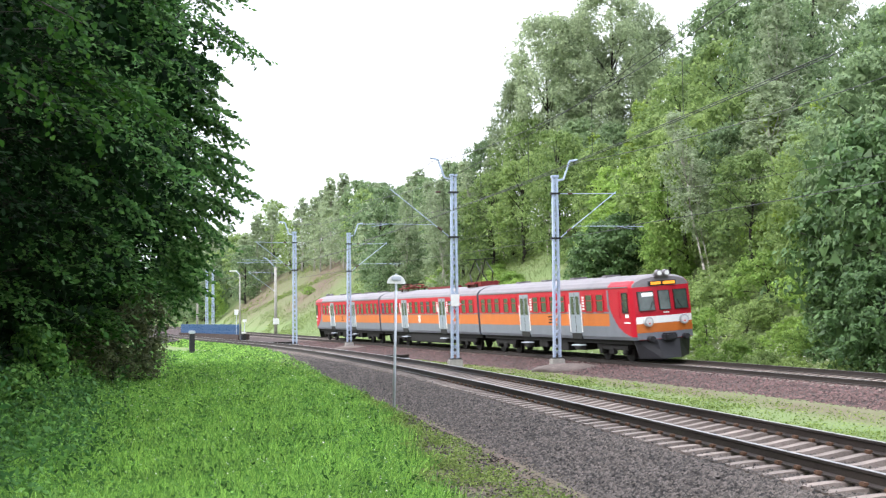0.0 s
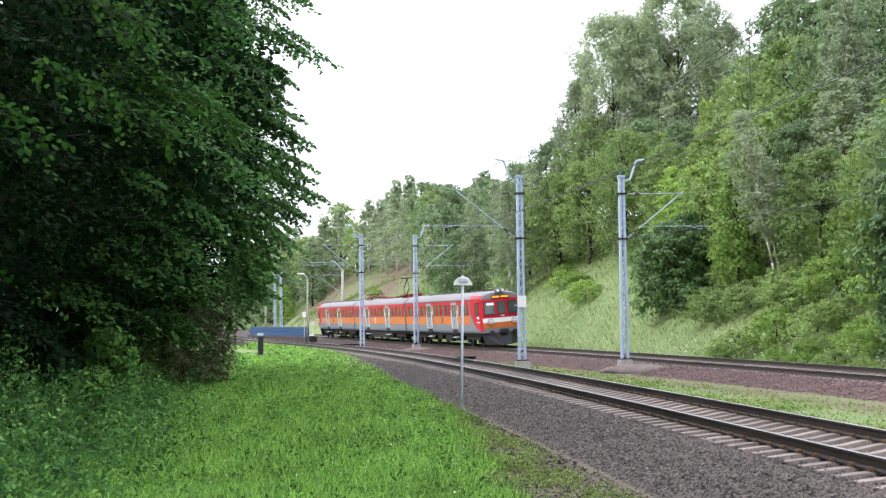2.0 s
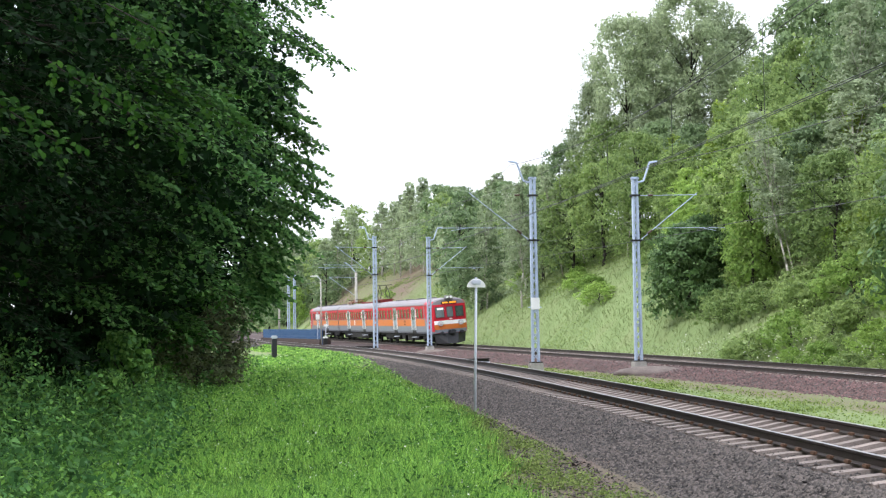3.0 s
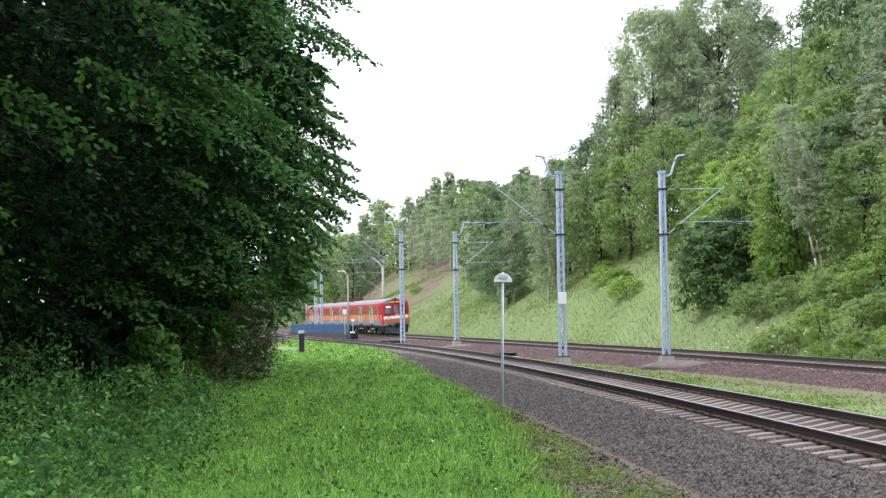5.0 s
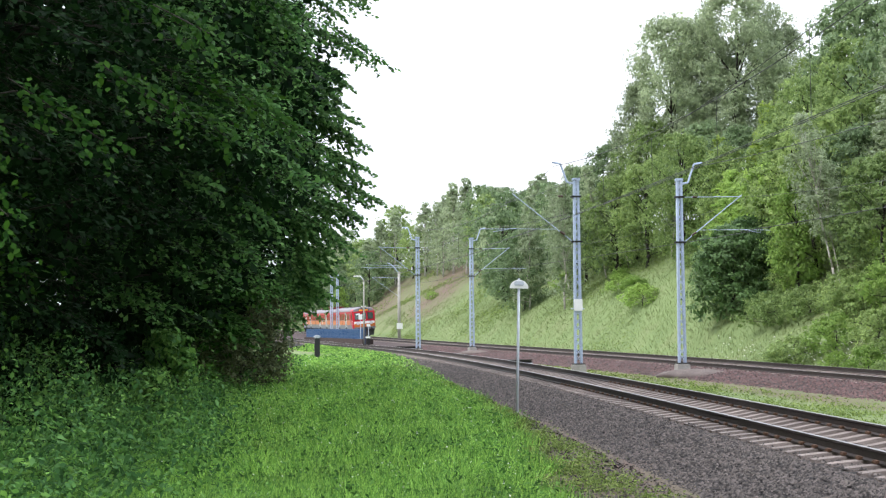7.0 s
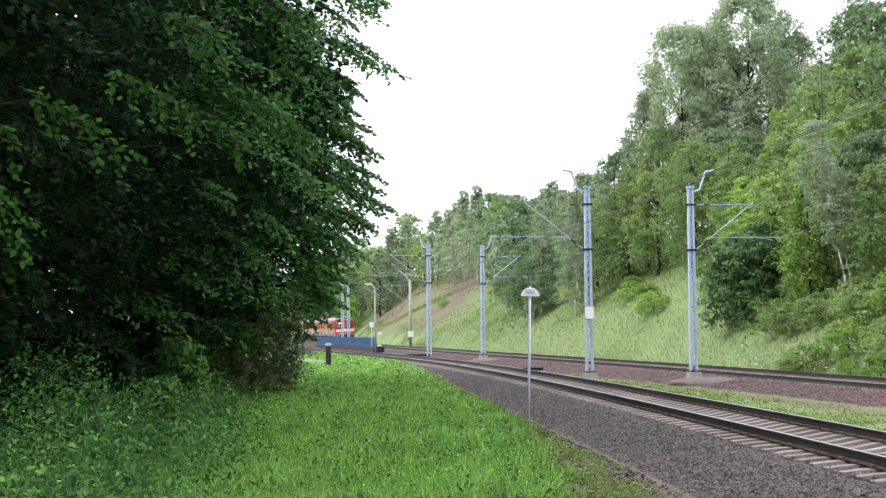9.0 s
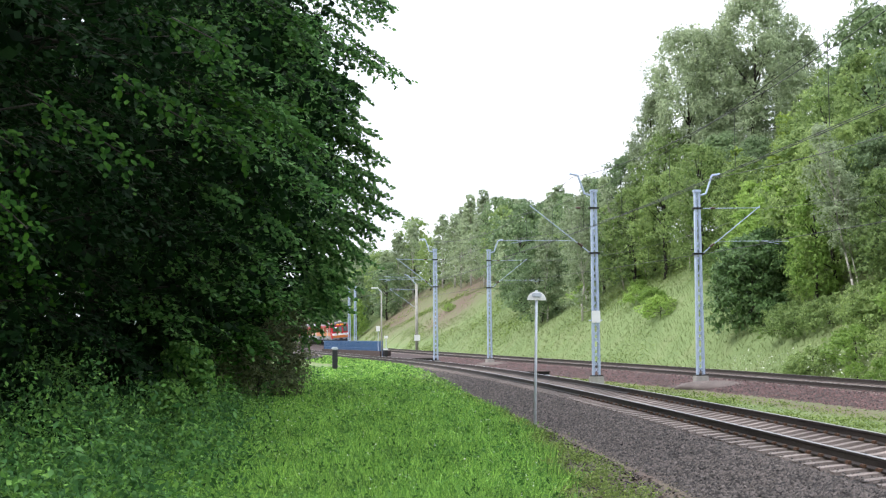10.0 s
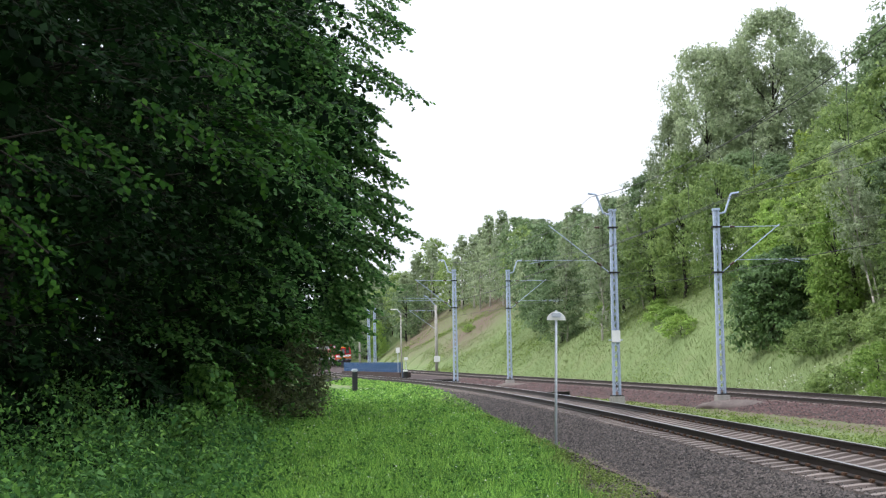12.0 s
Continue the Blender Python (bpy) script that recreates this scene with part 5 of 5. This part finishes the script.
def build_near_wood():
    """The dark row of broadleaf trees at the meadow's edge, with undergrowth beneath."""
    for x, y, rad, h, base, n, per, leaf, seed in (
        (-9.2, 15.5, 3.8, 11.0, 2.6, 1250, 18, 0.12, 31),
        (-10.4, 23.0, 4.7, 13.0, 1.9, 1500, 18, 0.145, 32),
        (-11.8, 32.0, 5.4, 14.0, 1.5, 2100, 18, 0.165, 33),
        (-12.6, 43.0, 4.6, 15.0, 2.2, 3000, 18, 0.17, 34),
        (-15.0, 55.0, 4.9, 15.0, 2.4, 2300, 18, 0.185, 35),
        # two unseen trees, added to keep sky light off the nearest crowns
        (-9.6, 5.5, 4.4, 14.0, 2.0, 700, 14, 0.2, 40),
        (-8.5, -5.0, 4.6, 14.0, 2.0, 600, 14, 0.2, 41),
        (-15.5, 22.0, 4.5, 13.0, 0.3, 400, 12, 0.3, 36),
        (-18.0, 34.0, 5.0, 14.0, 0.3, 400, 12, 0.3, 37),
        (-20.5, 47.0, 5.0, 14.0, 0.3, 400, 12, 0.3, 38),
        (-21.0, 61.0, 5.0, 14.0, 0.3, 400, 12, 0.3, 39),
    ):
        tree = spray_tree(x, y, rad, h, base, n, per, leaf, seed)
        if seed == 31:
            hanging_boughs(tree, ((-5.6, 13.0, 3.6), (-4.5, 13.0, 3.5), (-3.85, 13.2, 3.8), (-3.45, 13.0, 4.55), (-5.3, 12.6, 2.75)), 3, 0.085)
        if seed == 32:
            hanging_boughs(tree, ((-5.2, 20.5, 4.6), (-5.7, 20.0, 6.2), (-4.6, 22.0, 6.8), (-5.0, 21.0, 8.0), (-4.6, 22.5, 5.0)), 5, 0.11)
        if seed == 34:
            hanging_boughs(tree, ((-6.8, 47.5, 6.1), (-7.3, 47.0, 5.3), (-6.9, 45.0, 10.7), (-6.2, 45.0, 10.5), (-6.5, 44.5, 12.7), (-7.7, 45.0, 11.2), (-7.6, 44.5, 12.0), (-9.0, 48.0, 2.6), (-9.2, 48.3, 3.1), (-8.8, 47.5, 3.5), (-8.6, 47.5, 4.0), (-9.4, 48.5, 2.2), (-9.9, 48.2, 1.7), (-6.9, 44.5, 12.3), (-6.7, 45.0, 12.9), (-7.3, 45.5, 8.6), (-7.1, 46.0, 7.9), (-7.0, 46.0, 7.0), (-8.0, 45.0, 9.6), (-6.7, 44.0, 13.6), (-7.6, 47.0, 4.4)), 9, 0.15, 1.5, "edge")
            r = random.Random(12)
            tips = [(-8.6 + 0.13 * i - 0.8 * (k % 2) + 0.5 * r.random(), 47.0 - r.random(), 2.5 + 0.5 * i + 0.3 * r.random()) for i in range(9) for k in range(2)] + [(-7.9 + 0.8 * r.random(), 46.0, 6.6 + 0.5 * i + 0.4 * r.random()) for i in range(8)]
            hanging_boughs(tree, tips[::2], 19, 0.16, 1.5, "edge")
            hanging_boughs(tree, tips[1::2], 20, 0.16, 1.3, "edge")
        if seed == 33:
            hanging_boughs(tree, ((-6.6, 29.5, 6.6), (-6.1, 30.5, 5.2), (-6.4, 30.0, 3.8), (-5.9, 31.0, 8.3), (-7.4, 28.5, 4.6), (-7.0, 29.0, 9.2)), 7, 0.13, 1.0, "edge")
    r = random.Random(8)
    # The thicket's near-black leaves stand in for the shade under the trees.
    thicket = tree_kind("shrub", "undergrowth shrub beneath the trees, with shade put into its dark leaves", "shrub", 42, 1.5, 2.2, 0.0, 60, 20, 0.55, "near", 0.2, DOME, M_BARK, 0.05, 0, 0.2, True, fill=3)
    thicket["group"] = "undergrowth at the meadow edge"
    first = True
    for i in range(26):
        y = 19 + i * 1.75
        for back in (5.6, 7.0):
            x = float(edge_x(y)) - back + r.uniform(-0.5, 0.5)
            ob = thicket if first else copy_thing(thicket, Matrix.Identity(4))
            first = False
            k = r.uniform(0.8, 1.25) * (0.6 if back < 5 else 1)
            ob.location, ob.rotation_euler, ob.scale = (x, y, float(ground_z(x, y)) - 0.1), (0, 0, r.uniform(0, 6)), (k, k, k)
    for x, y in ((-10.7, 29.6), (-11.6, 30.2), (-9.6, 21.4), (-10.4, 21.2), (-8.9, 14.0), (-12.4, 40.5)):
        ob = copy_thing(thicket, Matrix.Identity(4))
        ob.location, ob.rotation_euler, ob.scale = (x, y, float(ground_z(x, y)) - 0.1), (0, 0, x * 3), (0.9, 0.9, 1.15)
    for x, y, k, seed in ((-11.45, 48.0, 0.8, 51), (-13.6, 55.5, 0.95, 52), (-12.3, 45.0, 0.75, 54)):
        ob = tree_kind("hawthorn_bush", "twiggy brownish-green hawthorn bush at the end of the wood", "shrub", seed, 2.2, 4.4, 0.2, 200, 34, 0.6, "brown", 0.15, ROUND, M_BARK, 0.07, 0, 0.2, True, 60)
        ob.location, ob.scale = (x, y, float(ground_z(x, y))), (k, k, k)
        ob["group"] = "undergrowth at the meadow edge"
    willow = tree_kind("willow_shrub", "upright shrub with narrow silvery-green leaves", "shrub", 53, 0.7, 1.9, 0.1, 90, 34, 0.28, "weed", 0.12, DOME, M_BARK, 0.03, 0, 0.1, True, 30)
    willow["group"] = "undergrowth at the meadow edge"
    for n, (x, y, k) in enumerate(((-9.1, 30.5, 1.05), (-8.3, 27.0, 0.7), (-9.9, 34.0, 0.75))):
        ob = copy_thing(willow, Matrix.Identity(4)) if n else willow
        ob.location, ob.rotation_euler, ob.scale = (x, y, float(ground_z(x, y))), (0, 0, n * 2.1), (k, k, k)



build_near_wood()


def scatter(name, label, category, n, place, size, mat, lift, slim=0.5, up=1.2, seed=5, kite=True, kind="stuff"):
    r = np.random.RandomState(seed)
    x, y = place(r, n)
    z = ground_z(x, y) + lift * r.rand(len(x)) ** 1.3
    c = np.stack([x, y, z], -1)
    nrm = np.tile(np.array([0, 0, up]), (len(x), 1))
    sz = (size(y) if callable(size) else np.full(len(x), size))[:, None]
    me = soup(name, leaf_faces(r, c, nrm, sz, slim, 0.0, kite), mat)
    return tagged(new(name, me), label, category, kind=kind)


def meadow(r, n):
    y = 10.5 + 82 * r.rand(n * 2) ** 2.0
    edge = near_x(y) + meadow_edge(y) / 0.96
    x = edge - (3.6 + y * 0.13) * r.rand(n * 2) * 1.5 + 0.3
    keep = (x < edge + 0.22 * r.normal(size=n * 2)) & (x > edge_x(y) - 1.5 + 0.6 * r.normal(size=n * 2))
    return x[keep][:n], y[keep][:n]


def tufts(r, n):
    """Meadow places gathered into tufts."""
    x, y = meadow(r, n // 14)
    k = np.repeat(np.arange(len(x)), 14)
    return x[k] + 0.11 * r.normal(size=len(k)), y[k] + 0.14 * r.normal(size=len(k))


scatter("meadow_grass", "lush bright-green clover and grass", "grass", 230000, meadow, lambda y: 0.03 + 0.0012 * y, M_GRASS, 0.17, 0.5, 0.7, 5, False)
scatter("clover_flowers", "small white clover flowers in the grass", "flowers", 9000, meadow, lambda y: 0.019 + 0.0007 * y, M_FLOWER, 0.2, 0.9, 1.5, 6)


def shoulder_grass(n):
    """Grass that creeps up the ballast shoulder where the track is old."""
    r = np.random.RandomState(47)
    y = 46 + 84 * r.rand(n)
    edge = np.interp(y, [46, 60, 75, 90, 130], [-3.6, -2.8, -2.05, -1.65, -1.6])
    o = -4.3 + (edge + 4.3) * r.rand(n) ** 0.8 + 0.1 * r.normal(size=n)
    z = np.interp(o, [-4.3, -3.15, -2.27, -1.75, -1.4], [-0.72, -0.62, -0.47, -0.26, -0.24]) + 0.14 * r.rand(n)
    c = np.stack([near_x(y) + o * 0.97, y, z], -1)
    me = soup("shoulder_grass", leaf_faces(r, c, np.tile(np.array([0, 0, 0.7]), (n, 1)), (0.05 + 0.0013 * y)[:, None], 0.55, 0.0, False), M_GRASS)
    tagged(new("shoulder_grass", me), "grass creeping over the ballast shoulder", "grass", kind="stuff")


shoulder_grass(22000)


def slope_grass(r, n):
    s = FAR.of_y(44) + (FAR.of_y(240) - FAR.of_y(44)) * r.rand(n) ** 1.3
    d = 3.4 + 18 * r.rand(n) ** 1.2
    y = np.interp(s, FAR.s, FAR.y)
    keep = (r.rand(n) < 0.22) | (y < 168) | (y > 252) | (d < 8 + 2 * np.sin(y * 0.2)) | (np.sin(y * 0.16 + d * 0.5) > 0.72)
    s, d = s[keep], d[keep]
    bx, by = np.interp(s, FAR.s, FAR.x), np.interp(s, FAR.s, FAR.y)
    return bx + d * 0.955, by + d * 0.28


def blades(name, label, n, place, tall, wide, mat, seed):
    """Upright pointed blades."""
    r = np.random.RandomState(seed)
    x, y = place(r, n)
    n = len(x)
    c = np.stack([x, y, ground_z(x, y) - 0.03], -1)
    a = r.rand(n, 1) * 6.283
    h = tall * r.uniform(0.45, 1.2, (n, 1))
    w = wide * r.uniform(0.6, 1.3, (n, 1))
    side = np.concatenate([np.cos(a), np.sin(a), 0 * a], 1) * w
    tip = np.concatenate([r.normal(size=(n, 2)) * 0.45 * h, h], 1)
    me = soup(name, np.stack([c - side, c + side, c + tip], 1), mat)
    return tagged(new(name, me), label, "grass", kind="stuff")


def strip(r, n):
    y = 16 + 75 * r.rand(n) ** 1.4
    a, c = near_x(y) + 2.5, far_x(y) - 4.6
    k = 0.98 * r.rand(n) + 0.05 * r.normal(size=n) * np.sin(y)
    some = (k < 0.55 + 0.2 * np.sin(y * 0.5 + 1) + 0.1 * np.sin(y * 2.1)) | (r.rand(n) < 0.3)
    y, a, c, k = y[some], a[some], c[some], k[some]
    return a + (c - a) * k, y


def umbels(r, n):
    s = FAR.of_y(50) + 32 * r.rand(n)
    d = 4.4 + 2.2 * r.rand(n)
    return np.interp(s, FAR.s, FAR.x) + d * 0.955, np.interp(s, FAR.s, FAR.y) + d * 0.28


def verge(r, n):
    y = 10.5 + 64 * r.rand(n) ** 1.9
    inner, outer = -3.65, meadow_edge(y) - 0.1
    k = r.rand(n) ** 0.8
    x = near_x(y) + inner + (outer - inner) * k + 0.12 * r.normal(size=n)
    patch = (np.sin(y * 2.3 + 5 * k) + np.sin(y * 0.9 - 7 * k) > -0.1) | (k > 0.88) | (r.rand(n) < 0.12)
    return x[patch], y[patch]


def trodden(r, n):
    y = 10.5 + 32 * r.rand(n) ** 1.6
    return near_x(y) - 3.4 + (meadow_edge(y) + 3.4) * r.rand(n), y


scatter("verge_grit", "loose grey grit trodden into the earth verge", "gravel", 16000, trodden, lambda y: 0.035 + 0.0008 * y, M_STONE, 0.02, 0.85, 1.6, 43)
scatter("verge_weeds", "sparse dry weeds on the earth beside the ballast", "weeds", 52000, verge, lambda y: 0.04 + 0.001 * y, M_VERGE, 0.12, 0.4, 0.7, 29, False)
scatter("strip_grass", "short yellow-green grass between the tracks", "grass", 60000, strip, lambda y: 0.05 + 0.0012 * y, M_VERGE, 0.06, 0.4, 0.9, 19, False)
scatter("umbel_flowers", "scattered white umbel flowers in the slope grass", "flowers", 700, umbels, 0.08, M_FLOWER, 0.9, 0.9, 1.5, 23)
def slope_patches(r, n):
    x, y = slope_grass(r, n * 2)
    some = np.sin(x * 0.5 + 1.3 * np.sin(y * 0.21)) + np.sin(y * 0.33 + x * 0.2) + 0.5 * r.normal(size=len(x)) > 0.75
    return x[some][:n], y[some][:n]


scatter("slope_herbs", "patches of greener herbs in the slope grass", "plants", 70000, slope_patches, lambda y: 0.03 + 0.001 * y, M_VERGE, 0.35, 0.5, 0.7, 41, False)
blades("slope_grass", "tall pale meadow grass on the cutting slope", 150000, slope_grass, 0.26, 0.022, M_TALL, 8)


def weedy(r, n):
    y = 10 + 57 * r.rand(n) ** 1.4
    return edge_x(y) + 0.3 - 5.0 * r.rand(n) + 0.6 * r.normal(size=n), y


def weed_clumps(name, label, n, place, mat, seed):
    """Leafy stems half a metre to a metre tall."""
    r = np.random.RandomState(seed)
    x, y = place(r, n)
    per = 26
    h = r.uniform(0.3, 1.0, n) * (1 + 0.75 * np.clip((edge_x(y) - x) / 2.2, 0, 1.6)) * (1 + 0.6 * np.sin(y * 1.3 + seed) * np.sin(x * 1.1))
    k = r.rand(n, per)
    c = np.stack([x[:, None] + 0.12 * r.normal(size=(n, per)), y[:, None] + 0.12 * r.normal(size=(n, per)), ground_z(x, y)[:, None] + h[:, None] * k], -1).reshape(-1, 3)
    nrm = np.tile(np.array([0, 0, 0.8]), (len(c), 1))
    me = soup(name, leaf_faces(r, c, nrm, (0.075 + 0.0013 * np.repeat(y, per))[:, None] * np.repeat(r.uniform(0.55, 1.25, n), per)[:, None], 0.5, 0.35, True), mat)
    tagged(new(name, me), label, "weeds", kind="stuff")


def rosettes(name, label, n, place, mat, seed):
    """Broad-leaved plants standing out of the turf."""
    r = np.random.RandomState(seed)
    x, y = place(r, n)
    n, per = len(x), 10
    a = r.rand(n, per) * 6.283
    q = r.uniform(0.03, 0.15, (n, per))
    z = ground_z(x, y)[:, None] + r.uniform(0.1, 0.3, (n, per))
    c = np.stack([x[:, None] + np.cos(a) * q, y[:, None] + np.sin(a) * q, z], -1).reshape(-1, 3)
    nrm = np.stack([np.cos(a) * 0.5, np.sin(a) * 0.5, np.full_like(a, 0.8)], -1).reshape(-1, 3)
    me = soup(name, leaf_faces(r, c, nrm, (0.06 + 0.0012 * np.repeat(y, per))[:, None], 0.45, 0.2, True), mat)
    tagged(new(name, me), label, "plants", kind="stuff")


scatter("cow_parsley", "few white umbels among the nettles", "flowers", 90, weedy, 0.06, M_FLOWER, 1.0, 0.9, 1.5, 37)
# The darker weed green on these plants also paints in shading among the tufts.
rosettes("dock_plants", "broad-leaved dock plants scattered in the meadow", 1800, meadow, M_WEED, 33)
weed_clumps("nettle_weeds", "tangled green nettles and weeds at the wood's foot", 2500, weedy, M_WEED, 15)
weed_clumps("shade_weeds", "darker broad-leaved weeds among the nettles", 2200, weedy, M_WEED2, 16)
blades("meadow_blades", "bright-green grass blades in tufts", 150000, tufts, 0.3, 0.015, M_GRASS, 9)


# ---- the departing train ----
def motions():
    """The train rolls away along the far track, losing a little speed."""
    times = [i * 0.5 for i in range(25)]
    for car, ahead, turned in ((TAIL, 0.0, False), (MIDDLE, 21.6, False), (LEAD, 43.2, True)):
        rows = []
        for t in times:
            s = FAR.of_y(8) + 50.8 + 17.4 * t - 0.133 * t * t + ahead
            a, b = FAR.at(s + 3.4), FAR.at(s + 18.0)
            d = (b - a).normalized()
            yaw = math.degrees(math.atan2(-d.x, d.y))
            p = a - d * 3.4
            pitch = math.degrees(math.asin(d.z))
            m = pose(p.x, p.y, p.z, pitch, 0, yaw) @ pose(0, 0, 0, 0, -4.0, 0)
            if turned:
                m = m @ pose(0, CAR, 0, 0, 0, 180)
            rows.append((t, m))
        walk(car, rows)


motions()
